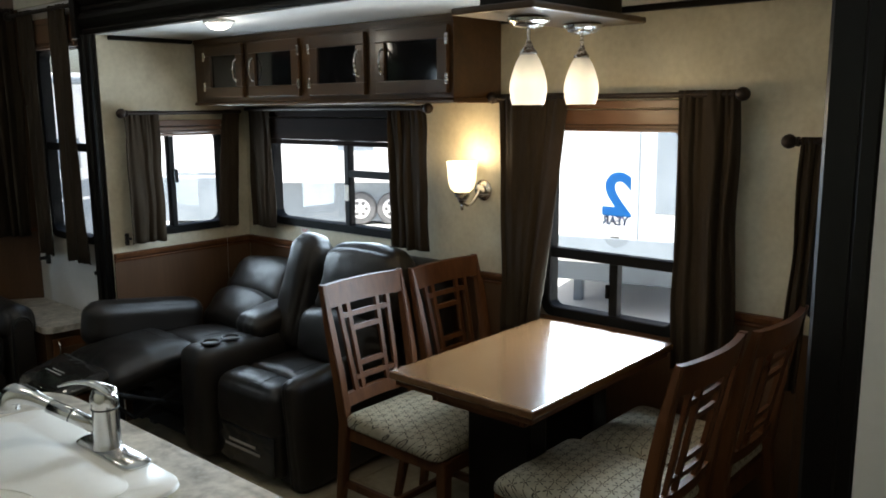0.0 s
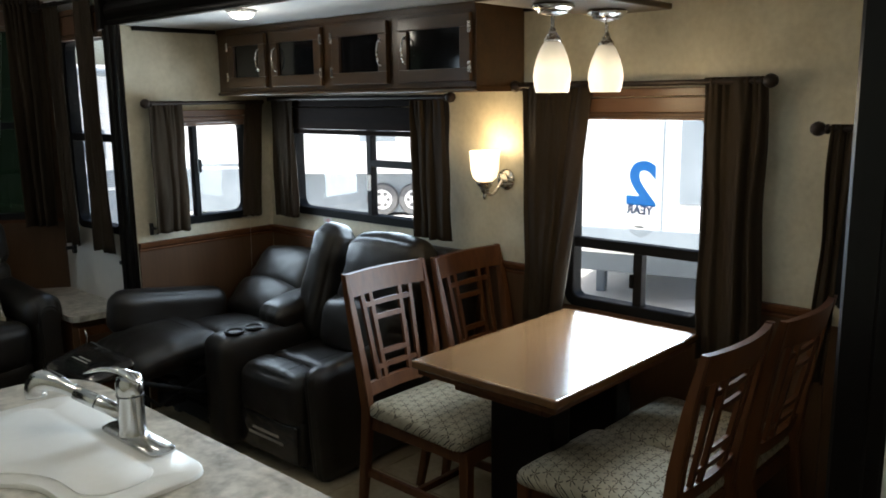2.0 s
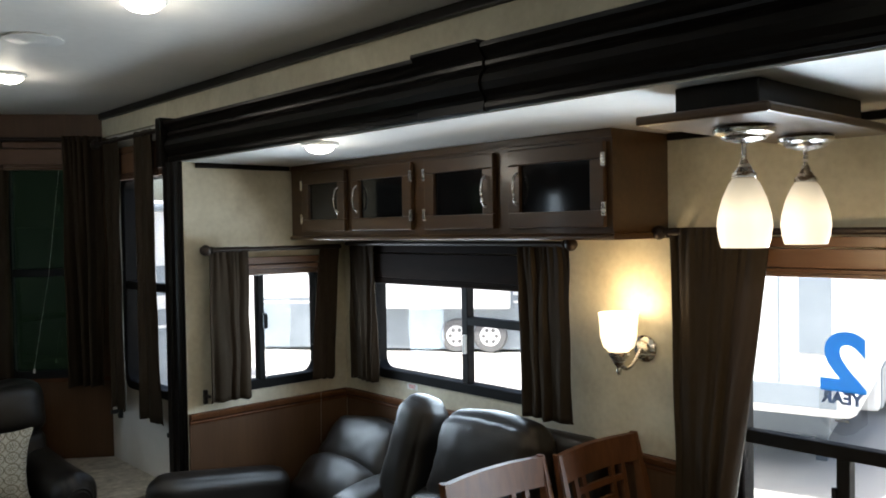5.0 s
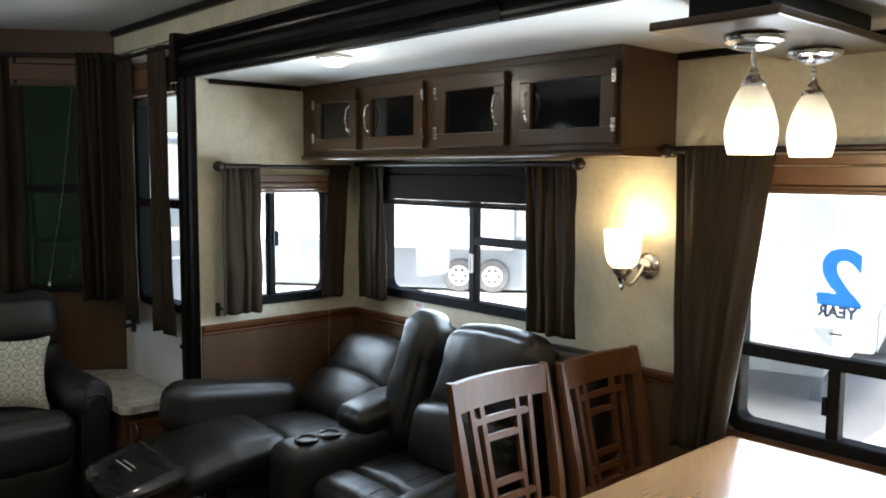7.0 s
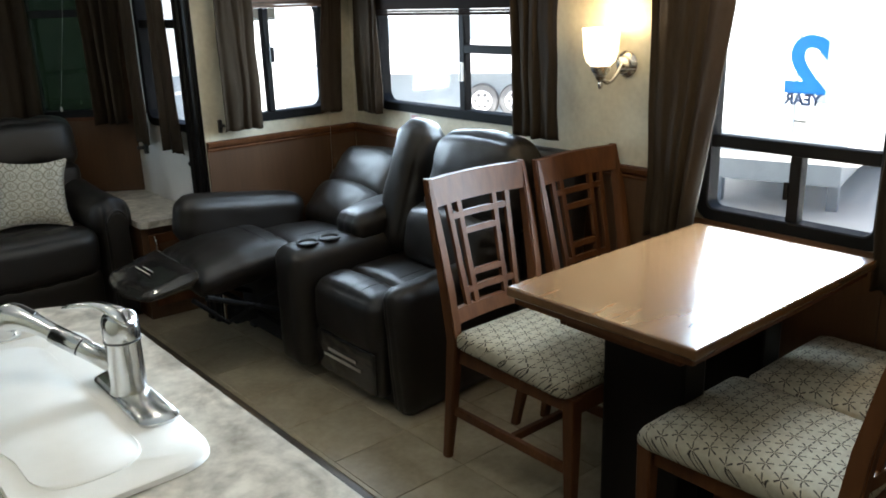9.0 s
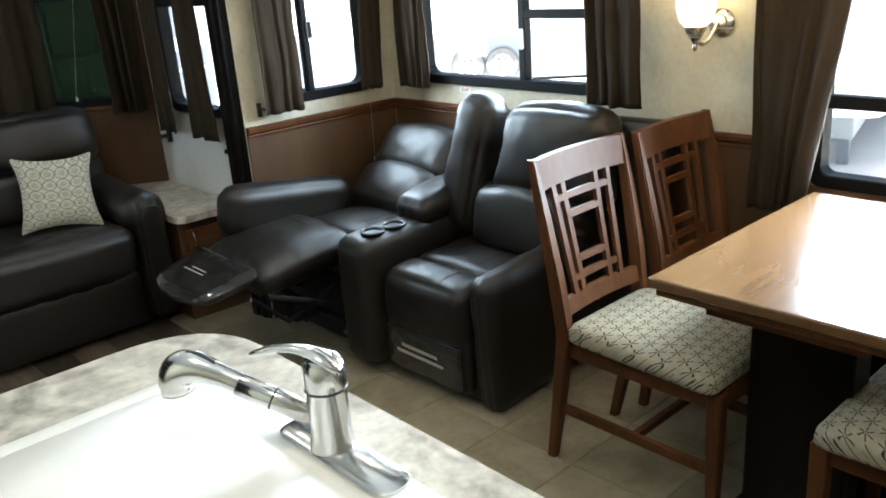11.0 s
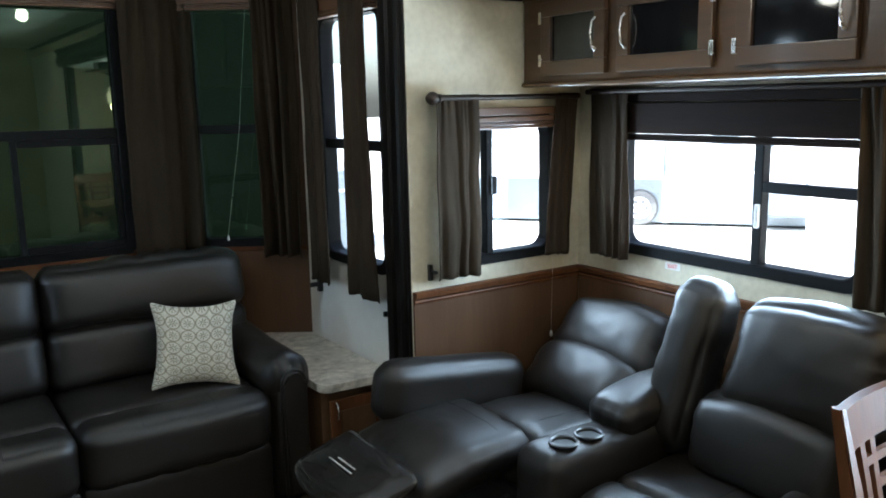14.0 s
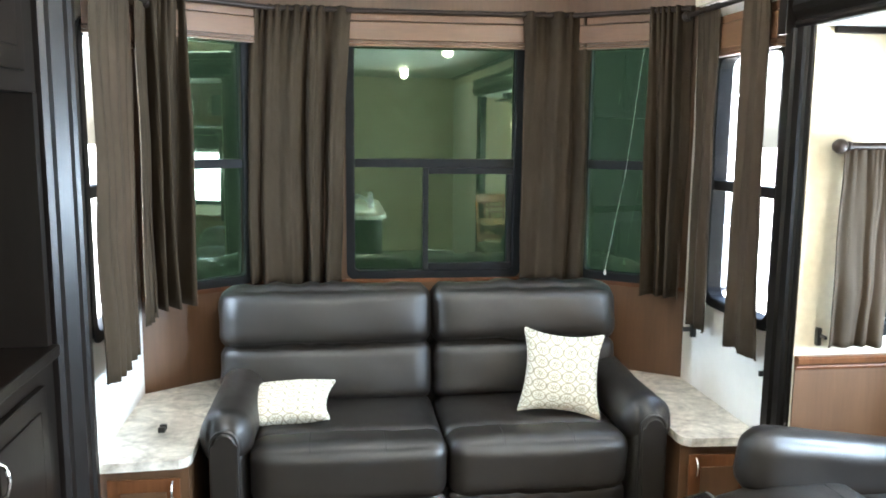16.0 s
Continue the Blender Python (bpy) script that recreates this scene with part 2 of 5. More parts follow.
PENDANT_GLASS = glow("lit_alabaster_glass", (1.0, 0.84, 0.60), 0.7, 0.22)
SCONCE_GLASS = glow("lit_frosted_glass", (1.0, 0.80, 0.50), 1.1)
LED_LENS = glow("lit_lamp_lens", (1.0, 0.93, 0.82), 9.0)


def sheer(name, colour, clear):
    """Thin printed film that lets part of the daylight through."""
    m, n, k, b = nodes_of(name)
    t, a, mx = n.new("ShaderNodeBsdfTransparent"), n.new("ShaderNodeBsdfTranslucent"), n.new("ShaderNodeMixShader")
    a.inputs[0].default_value = (*colour, 1)
    mx.inputs[0].default_value = 1 - clear
    k.new(t.outputs[0], mx.inputs[1])
    k.new(a.outputs[0], mx.inputs[2])
    k.new(mx.outputs[0], n["Material Output"].inputs[0])
    return m


STICKER_WHITE = sheer("white_sticker_film", (0.06, 0.065, 0.07), 0.90)
STICKER_BLUE = sheer("blue_sticker_film", (0.14, 0.42, 0.74), 0.06)
STICKER_GREY = sheer("grey_sticker_film", (0.22, 0.28, 0.38), 0.05)


def star_print(name, ground, ink, size, arms, reach, ring, shift=0.5):
    """Woven cloth printed with rows of eight-armed stars."""
    m, n, k, b = nodes_of(name)
    tc = n.new("ShaderNodeTexCoord")
    sp = n.new("ShaderNodeSeparateXYZ")
    k.new(tc.outputs["Object"], sp.inputs[0])

    def op(kind, a, v=None):
        q = n.new("ShaderNodeMath")
        q.operation = kind
        for i, s in enumerate((a, v)):
            if s is None:
                continue
            if isinstance(s, (int, float)):
                q.inputs[i].default_value = s
            else:
                k.new(s, q.inputs[i])
        return q.outputs[0]
    uu, vv = op("DIVIDE", sp.outputs[0], size), op("DIVIDE", op("ADD", sp.outputs[1], sp.outputs[2]), size)
    # each row is shifted by half a step against the one before
    vv = op("MULTIPLY", vv, 1.12)
    uu = op("ADD", uu, op("MULTIPLY", op("FLOOR", vv), shift))
    fu, fv = op("SUBTRACT", op("FRACT", uu), 0.5), op("SUBTRACT", op("FRACT", vv), 0.5)
    rad = op("SQRT", op("ADD", op("MULTIPLY", fu, fu), op("MULTIPLY", fv, fv)))
    turn = op("ARCTAN2", fv, fu)
    # bold arms round a small open middle, some with a ring drawn between the stars
    across = op("MULTIPLY", op("ABSOLUTE", op("SINE", op("MULTIPLY", turn, arms / 2))), rad)
    star = op("MULTIPLY", op("LESS_THAN", across, op("ADD", 0.06, op("MULTIPLY", rad, 0.18))), op("MULTIPLY", op("LESS_THAN", rad, reach), op("GREATER_THAN", rad, 0.06)))
    link = op("MULTIPLY", op("LESS_THAN", op("ABSOLUTE", op("SUBTRACT", rad, 0.47)), 0.045), ring)
    mask = op("MAXIMUM", star, link)
    w = n.new("ShaderNodeTexNoise")
    w.inputs["Scale"].default_value = 60
    k.new(tc.outputs["Object"], w.inputs["Vector"])
    r = ramp(n, [(0.3, tuple(0.82 * c for c in ground)), (0.7, ground)])
    k.new(w.outputs[0], r.inputs[0])
    mx = n.new("ShaderNodeMix")
    mx.data_type = "RGBA"
    k.new(mask, mx.inputs[0])
    k.new(r.outputs[0], mx.inputs[6])
    mx.inputs[7].default_value = (*ink, 1)
    k.new(mx.outputs[2], b.inputs["Base Color"])
    b.inputs["Roughness"].default_value = 0.85
    f = n.new("ShaderNodeTexNoise")
    f.inputs["Scale"].default_value = 500
    k.new(tc.outputs["Object"], f.inputs["Vector"])
    bp = n.new("ShaderNodeBump")
    bp.inputs["Strength"].default_value, bp.inputs["Distance"].default_value = 0.3, 0.002
    k.new(f.outputs[0], bp.inputs["Height"])
    k.new(bp.outputs[0], b.inputs["Normal"])
    return m


SEAT_PRINT = star_print("star_print_cloth", (0.40, 0.36, 0.265), (0.034, 0.027, 0.020), 0.046, 6, 0.44, 0.0)
PILLOW_PRINT = star_print("star_print_pillow_cloth", (0.60, 0.56, 0.45), (0.19, 0.16, 0.105), 0.056, 8, 0.33, 0.8, 0.0)

# ---- mesh helpers ----
ORIGIN = {}


def thing(name, at, label, category, group="", kind=""):
    ob = new(name)
    ob.empty_display_size = 0.05
    ob.location = at
    ORIGIN[ob.name] = Vector(at)
    return tagged(ob, label, category, group, kind)


def part(name, bm, material, parent=None, label="", smooth=None, kind=""):
    """Links a bmesh, given in world metres, as one mesh object under a thing or a part."""
    at = ORIGIN.get(parent.name, Vector()) if parent else Vector()
    bmesh.ops.recalc_face_normals(bm, faces=bm.faces)
    bm.transform(Matrix.Translation(-at))
    me = bpy.data.meshes.new(name)
    bm.to_mesh(me)
    bm.free()
    me.materials.append(material)
    if smooth is not None:
        me.polygons.foreach_set("use_smooth", [True] * len(me.polygons))
        if smooth < 180:
            me.set_sharp_from_angle(angle=radians(smooth))
    ob = new(name, me)
    if parent:
        ob.parent = parent
        ORIGIN[ob.name] = at
    if label:
        ob["label"] = label
    if kind:
        ob["kind"] = kind
    return ob


def structure(name, bm, material, label, category):
    return tagged(part(name, bm, material), label, category, kind="structure")


def box(x0, x1, y0, y1, z0, z1, bev=0.0, seg=2, bm=None):
    b2 = bmesh.new()
    bmesh.ops.create_cube(b2, size=1, matrix=Matrix.LocRotScale(((x0 + x1) / 2, (y0 + y1) / 2, (z0 + z1) / 2), None, (abs(x1 - x0), abs(y1 - y0), abs(z1 - z0))))
    if bev:
        bmesh.ops.bevel(b2, geom=b2.edges[:], offset=bev, segments=seg, profile=0.6, affect="EDGES")
    return merge(bm, b2)


def merge(bm, b2, m=None):
    if m is not None:
        b2.transform(m)
    if bm is None:
        return b2
    me = bpy.data.meshes.new("scratch")
    b2.to_mesh(me)
    b2.free()
    bm.from_mesh(me)
    bpy.data.meshes.remove(me)
    return bm


def lathe(profile, centre=(0, 0, 0), n=28, bm=None, m=None):
    """Turns a profile of (radius, height) round the upright axis."""
    b2 = bmesh.new()
    rings = []
    for r, z in profile:
        if r < 1e-5:
            rings.append([b2.verts.new((0, 0, z))])
        else:
            rings.append([b2.verts.new((r * math.cos(2 * math.pi * i / n), r * math.sin(2 * math.pi * i / n), z)) for i in range(n)])
    for a, c in zip(rings, rings[1:]):
        for i in range(n):
            j = (i + 1) % n
            if len(a) == 1 and len(c) == 1:
                continue
            if len(a) == 1:
                b2.faces.new((a[0], c[i], c[j]))
            elif len(c) == 1:
                b2.faces.new((a[i], a[j], c[0]))
            else:
                b2.faces.new((a[i], a[j], c[j], c[i]))
    b2.transform(Matrix.Translation(centre) @ (m or Matrix()))
    return merge(bm, b2)


def tube(points, radius, n=12, bm=None, flat=1.0):
    """A round bar along points, with closed ends; radius may be a list."""
    b2 = bmesh.new()
    pts = [Vector(p) for p in points]
    rad = radius if isinstance(radius, (list, tuple)) else [radius] * len(pts)
    side = None
    rings = []
    for i, p in enumerate(pts):
        d = (pts[min(i + 1, len(pts) - 1)] - pts[max(i - 1, 0)]).normalized()
        if side is None:
            side = d.orthogonal().normalized()
        side = (side - d * side.dot(d)).normalized()
        up = d.cross(side)
        rings.append([b2.verts.new(p + rad[i] * (math.cos(2 * math.pi * j / n) * side + flat * math.sin(2 * math.pi * j / n) * up)) for j in range(n)])
    for a, c in zip(rings, rings[1:]):
        for j in range(n):
            b2.faces.new((a[j], a[(j + 1) % n], c[(j + 1) % n], c[j]))
    b2.faces.new(rings[0])
    b2.faces.new(rings[-1])
    return merge(bm, b2)


def arc(p0, p1, p2, n=10):
    a, b, c = Vector(p0), Vector(p1), Vector(p2)
    return [(1 - t) ** 2 * a + 2 * t * (1 - t) * b + t * t * c for t in (i / n for i in range(n + 1))]


def cushion(size, r, puff=(0.0, 0.0, 0.0), n=12, wrinkle=0.0, wscale=9.0, seed=0.0, shape=None, m=None, bm=None, gather=None):
    """A padded block centred on the origin: rounded edges, bulging faces, fine creases; shape(v) may bend it."""
    b2 = bmesh.new()
    bmesh.ops.create_cube(b2, size=2)
    bmesh.ops.subdivide_edges(b2, edges=b2.edges[:], cuts=n, use_grid_fill=True)
    h = Vector(size) / 2
    for v in b2.verts:
        u = v.co.copy()
        p = Vector((u.x * h.x, u.y * h.y, u.z * h.z))
        core = Vector([max(-h[i] + r, min(h[i] - r, p[i])) for i in range(3)])
        d = p - core
        if d.length > 1e-6:
            p = core + d.normalized() * r
        for i in range(3):
            o = [(1 - u[j] ** 2) for j in range(3) if j != i]
            p[i] += puff[i] * u[i] * max(0, o[0]) ** 0.6 * max(0, o[1]) ** 0.6
        if wrinkle:
            w = noise.noise(Vector((p.x * wscale + seed, p.y * wscale * 0.6 + seed, p.z * wscale))) + 0.5 * noise.noise(p * wscale * 2.3 + Vector((seed, 0, 3)))
            p += u.normalized() * wrinkle * w
        if gather:
            # short creases running in from two opposite seams
            across, along, amp, freq = gather
            e = abs(u[across]) ** 7 * (1 - abs(u[along]) ** 8)
            c = math.sin(p[along] * freq + 5 * noise.noise(Vector((p[along] * 14, seed, u[across]))))
            p += u.normalized() * (-amp * e * max(0.0, c + 0.2))
        v.co = shape(p) if shape else p
    return merge(bm, b2, m)


def wall_sheet(u0, u1, z0, z1, t, holes, m):
    """A wall of thickness t with holes (u0, u1, z0, z1) through it; local x along the wall, y away from the room, z up."""
    us = sorted({u0, u1, *[h[0] for h in holes], *[h[1] for h in holes]})
    zs = sorted({z0, z1, *[h[2] for h in holes], *[h[3] for h in holes]})
    bm = bmesh.new()
    made = {}

    def vert(u, y, z):
        key = (round(u, 5), round(y, 5), round(z, 5))
        if key not in made:
            made[key] = bm.verts.new((u, y, z))
        return made[key]

    def solid(i, j):
        if not (0 <= i < len(us) - 1 and 0 <= j < len(zs) - 1):
            return False
        cu, cz = (us[i] + us[i + 1]) / 2, (zs[j] + zs[j + 1]) / 2
        return not any(h[0] < cu < h[1] and h[2] < cz < h[3] for h in holes)
    for i in range(len(us) - 1):
        for j in range(len(zs) - 1):
            if not solid(i, j):
                continue
            a, b, c, d = us[i], us[i + 1], zs[j], zs[j + 1]
            for y in (0, t):
                bm.faces.new([vert(a, y, c), vert(b, y, c), vert(b, y, d), vert(a, y, d)])
            for other, e, f in (((i - 1, j), (a, c), (a, d)), ((i + 1, j), (b, c), (b, d)), ((i, j - 1), (a, c), (b, c)), ((i, j + 1), (a, d), (b, d))):
                if not solid(*other):
                    bm.faces.new([vert(e[0], 0, e[1]), vert(f[0], 0, f[1]), vert(f[0], t, f[1]), vert(e[0], t, e[1])])
    bm.transform(m)
    return bm


def frame_at(p, q):
    """A local frame for a wall whose inner face runs from p to q in plan: x along it, y to the outside on its left."""
    d = Vector((q[0] - p[0], q[1] - p[1], 0)).normalized()
    y = Vector((-d.y, d.x, 0))
    return Matrix(((d.x, y.x, 0, p[0]), (d.y, y.y, 0, p[1]), (0, 0, 1, 0), (0, 0, 0, 1)))


def prism(section, a, b, axis, bm=None):
    """Sweeps a closed section straight along an axis from a to b. The section gives the two other coordinates."""
    b2 = bmesh.new()

    def at(s, w):
        return {"x": (w, s[0], s[1]), "y": (s[0], w, s[1]), "z": (s[0], s[1], w)}[axis]
    r0, r1 = [b2.verts.new(at(s, a)) for s in section], [b2.verts.new(at(s, b)) for s in section]
    for i in range(len(section)):
        j = (i + 1) % len(section)
        b2.faces.new((r0[i], r0[j], r1[j], r1[i]))
    b2.faces.new(r0)
    b2.faces.new(r1)
    return merge(bm, b2)


def lettering(name, text, size, m, material, parent, label="", extrude=0.0006, bold=0.0):
    cu = bpy.data.curves.new(name, "FONT")
    cu.body, cu.size, cu.extrude, cu.align_x, cu.align_y = text, size, extrude, "CENTER", "CENTER"
    cu.offset = bold
    tmp = bpy.data.objects.new(name, cu)
    scene.collection.objects.link(tmp)
    me = bpy.data.meshes.new_from_object(tmp.evaluated_get(bpy.context.evaluated_depsgraph_get()))
    bpy.data.objects.remove(tmp)
    bpy.data.curves.remove(cu)
    bm = bmesh.new()
    bm.from_mesh(me)
    bpy.data.meshes.remove(me)
    bm.transform(m)
    return part(name, bm, material, parent, label)


# ---- plan ----
XL, XR = 0.135, 2.50          # side walls of the lounge
XS = 3.27                    # window wall of the slide-out
YE = 4.195                   # end wall of the slide-out
YB, YC = 5.19, 5.53          # bay: where it turns, and its middle
ZC, ZS = 2.26, 1.945         # ceilings of the lounge and the slide-out
Y0 = -1.4                    # wall behind the walk

# ---- large structure ----
HOLE_D, HOLE_R, HOLE_4 = (1.57, 2.16, 0.752, 1.53), (2.98, 3.97, 0.978, 1.50), (0.72, 1.12, 0.90, 1.42)
m_r = Matrix(((0, 1, 0, XS), (1, 0, 0, 0), (0, 0, 1, 0), (0, 0, 0, 1)))      # local x is world y, local y is world x
structure("wall_slide_out", wall_sheet(0.55, YE + 0.06, 0, ZS, 0.06, [HOLE_D, HOLE_R, HOLE_4], m_r), WALLPAPER, "mottled cream wallpapered slide-out wall with black-framed windows", "wall")
HOLE_E = (2.64, 3.12, 0.955, 1.50)
m_e = Matrix.Translation((0, YE, 0))
structure("wall_slide_out_end", wall_sheet(2.445, XS - 0.002, 0, ZS, 0.06, [HOLE_E], m_e), WALLPAPER, "mottled cream wallpapered end wall of the slide-out", "wall")
structure("wall_slide_out_near", box(XR, XS - 0.002, 0.49, 0.55, 0, ZS), WALLPAPER, "cream wallpapered near end of the slide-out", "wall")
structure("ceiling_slide_out", box(2.446, XS + 0.06, 0.49, YE + 0.06, ZS, ZS + 0.05), CEILING, "flat white slide-out ceiling panel", "ceiling")
HOLE_SR = (4.44, 4.98, 0.90, 1.93)
m_sr = Matrix(((0, 1, 0, XR), (1, 0, 0, 0), (0, 0, 1, 0), (0, 0, 0, 1)))
structure("wall_lounge_side", wall_sheet(4.34, YB, 0, 2.14, 0.06, [HOLE_SR], m_sr), WHITEWALL, "pale plain lounge side wall with a tall narrow window", "wall")
structure("wall_above_slide_out", box(XR - 0.02, XR + 0.04, Y0, YB, 2.141, ZC), WALLPAPER, "cream wallpapered strip above the slide-out opening", "wall")
m_sl = Matrix(((0, -1, 0, XL), (1, 0, 0, 0), (0, 0, 1, 0), (0, 0, 0, 1)))
structure("wall_lounge_far_side", wall_sheet(4.40, YB, 0, ZC, 0.06, [(4.50, 5.04, 0.90, 1.95)], m_sl), WHITEWALL, "pale plain lounge side wall with a tall narrow window", "wall")
structure("wall_kitchen_side", box(-0.46, -0.40, Y0, 4.40, 0, ZC), WALLPAPER, "cream wallpapered wall behind the kitchen", "wall")
structure("wall_kitchen_return", box(-0.40, XL - 0.06, 4.40, 4.46, 0, ZC), WALLPAPER, "cream wallpapered return wall", "wall")
structure("wall_front", box(-0.40, XS, Y0 - 0.06, Y0, 0, ZC), WALLPAPER, "cream wallpapered wall at the front of the lounge", "wall")
structure("wall_kitchen_front", box(XR - 0.02, XR + 0.04, Y0, 0.49, 0, 2.14), WHITEWALL, "pale plain wall beside the slide-out", "wall")
structure("ceiling", box(-0.46, XR + 0.04, Y0 - 0.06, YC + 0.1, ZC, ZC + 0.06), CEILING, "flat white lounge ceiling", "ceiling")
# bay of three walls: wood below, glass above
XA, XB2 = 0.66, 2.02
bays = [((XL, YB), (XA, YC), (0.10, 0.50)), ((XA, YC), (XB2, YC), (0.34, 1.14)), ((XB2, YC), (XR, YB), (0.09, 0.49))]
BAY_M = []
for i, (p, q, (h0, h1)) in enumerate(bays):
    ln = math.hypot(q[0] - p[0], q[1] - p[1])
    mm = frame_at(p, q)
    BAY_M.append((mm, ln, h0, h1))
    structure(f"wall_bay_{i + 1}", wall_sheet(0, ln, 0, ZC, 0.06, [(h0, h1, 0.925, 2.06)], mm), CHERRY_PANEL, "cherry-wood panelled bay wall behind the sofa", "wall")
    structure("trim", merge(None, box(0.0, ln, -0.008, 0.0, 2.13, ZC - 0.001), mm), CHERRY_PANEL, "polished wood fascia board above the bay curtains", "trim")
    structure("trim", merge(None, box(0.0, ln, -0.012, 0.0, 0.895, 0.915, 0.003), mm), CHERRY, "cherry-wood sill rail under the bay windows", "trim")
# floors: dark planks in the lounge, pale vinyl in the slide-out
floor = structure("floor", box(-0.46, 2.13, Y0, YC + 0.02, -0.05, -0.006), SUBFLOOR, "dark wood-look vinyl plank lounge floor", "floor")
floor2 = structure("floor_slide_out", prism([(2.13, 0.49), (XS, 0.49), (XS, YE), (2.50, YE), (2.50, 4.62), (2.155, 4.62), (2.135, 4.60), (2.13, 4.56)], -0.05, -0.003, "z"), GROUT, "pale beige stone-look vinyl floor of the slide-out", "floor")
structure("floor_front", box(2.13, XS, Y0, 0.488, -0.05, -0.004), SUBFLOOR, "dark floor at the front of the lounge", "floor")
structure("floor_rear", box(2.13, XR + 0.06, 4.62, YC + 0.02, -0.05, -0.008), SUBFLOOR, "dark floor under the end table", "floor")

# header beam and posts round the slide-out opening
HEAD = [(2.50, 1.95), (2.435, 1.95), (2.428, 1.958), (2.428, 1.968), (2.436, 1.975), (2.432, 1.985), (2.420, 2.0), (2.414, 2.02), (2.420, 2.04), (2.432, 2.052), (2.438, 2.058),
        (2.430, 2.066), (2.430, 2.076), (2.438, 2.082), (2.430, 2.09), (2.424, 2.10), (2.412, 2.11), (2.412, 2.122), (2.50, 2.122)]
head = thing("header_beam", (2.45, 2.5, 1.95), "glossy espresso moulded header beam over the slide-out opening", "trim", kind="structure")
part("beam", prism(HEAD, 0.42, 2.398, "y"), ESPRESSO, head)
part("beam", prism(HEAD, 2.662, 4.30, "y"), ESPRESSO, head)
BLOCK = [(2.50, 1.947), (2.430, 1.947), (2.424, 1.953)] + [(x - 0.007, z) for x, z in HEAD[4:16]] + [(2.402, 2.122), (2.402, 2.130), (2.50, 2.130)]
part("joint_block", prism(BLOCK, 2.40, 2.66, "y"), ESPRESSO, head, "raised joint block across the beam")
part("corner_block", box(2.398, 2.50, 4.302, 4.352, 1.93, 2.14, 0.004), ESPRESSO, head)
POST = [(2.50, 4.200), (2.441, 4.200), (2.437, 4.204), (2.437, 4.220), (2.429, 4.226), (2.423, 4.238), (2.423, 4.272), (2.429, 4.282), (2.417, 4.289), (2.417, 4.33), (2.421, 4.338), (2.50, 4.338)]
structure("trim", prism(POST, 0.0, 1.948, "z"), ESPRESSO, "espresso moulded post beside the slide-out opening", "trim")
structure("trim", prism([(2.50, 0.865), (2.44, 0.865), (2.43, 0.855), (2.43, 0.79), (2.42, 0.78), (2.42, 0.75), (2.43, 0.745), (2.50, 0.745)], 0.0, 1.948, "z"), ESPRESSO, "espresso moulded post at the near end of the slide-out", "trim")
structure("wall_near_post", box(2.425, 2.50, 0.42, 0.743, 0, 1.95), WHITEWALL, "pale wall strip beside the near post", "wall")
structure("trim", box(XR - 0.045, XR - 0.02, Y0, 5.17, ZC - 0.035, ZC - 0.001, 0.006), ESPRESSO, "dark crown strip between wall and ceiling", "trim")
structure("trim", box(XS - 0.022, XS - 0.001, 0.55, 2.385, ZS - 0.024, ZS - 0.001, 0.004), DARK_CAB, "dark strip between slide-out wall and ceiling", "trim")
structure("trim", box(2.50, 2.955, YE - 0.02, YE - 0.001, ZS - 0.022, ZS - 0.001, 0.004), DARK_CAB, "dark strip between end wall and ceiling", "trim")
# wainscot with cap rail
for name, x0, x1, y0, y1 in (("wainscot_end", 2.447, XS - 0.012, YE - 0.01, YE - 0.001), ("wainscot_window_wall", XS - 0.011, XS - 0.001, 0.552, YE - 0.012)):
    w = thing(name, (x0, y0, 0), "cherry-wood wainscot panelling with a moulded cap rail", "wainscot", kind="structure")
    along_x = name.endswith("end")
    if along_x:
        part("panel", box(x0, x1, y0, y1, 0.0, 0.835), CHERRY_PANEL, w)
        part("cap_rail", prism([(y0 + 0.002, 0.835), (y0 - 0.006, 0.835), (y0 - 0.008, 0.842), (y0 - 0.004, 0.848), (y0 - 0.016, 0.858), (y0 - 0.018, 0.874), (y0 - 0.012, 0.880), (y1, 0.880), (y1, 0.836)], x0, x1, "x"), CHERRY, w)
    else:
        for a, b2 in ((2.18, YE - 0.012), (1.14, 1.55)):
            part("panel", box(x0, x1, a, b2, 0.0, 0.835), CHERRY_PANEL, w)
            part("cap_rail", prism([(x0 + 0.002, 0.835), (x0 - 0.006, 0.835), (x0 - 0.008, 0.842), (x0 - 0.004, 0.848), (x0 - 0.016, 0.858), (x0 - 0.018, 0.874), (x0 - 0.012, 0.880), (x1, 0.880), (x1, 0.836)], a, b2, "y"), CHERRY, w)
        part("panel", box(x0, x1, 1.552, 2.178, 0.0, 0.739), CHERRY_PANEL, w)
        part("panel", box(x0, x1, 0.552, 1.138, 0.0, 0.835), CHERRY_PANEL, w)

# ---- windows ----


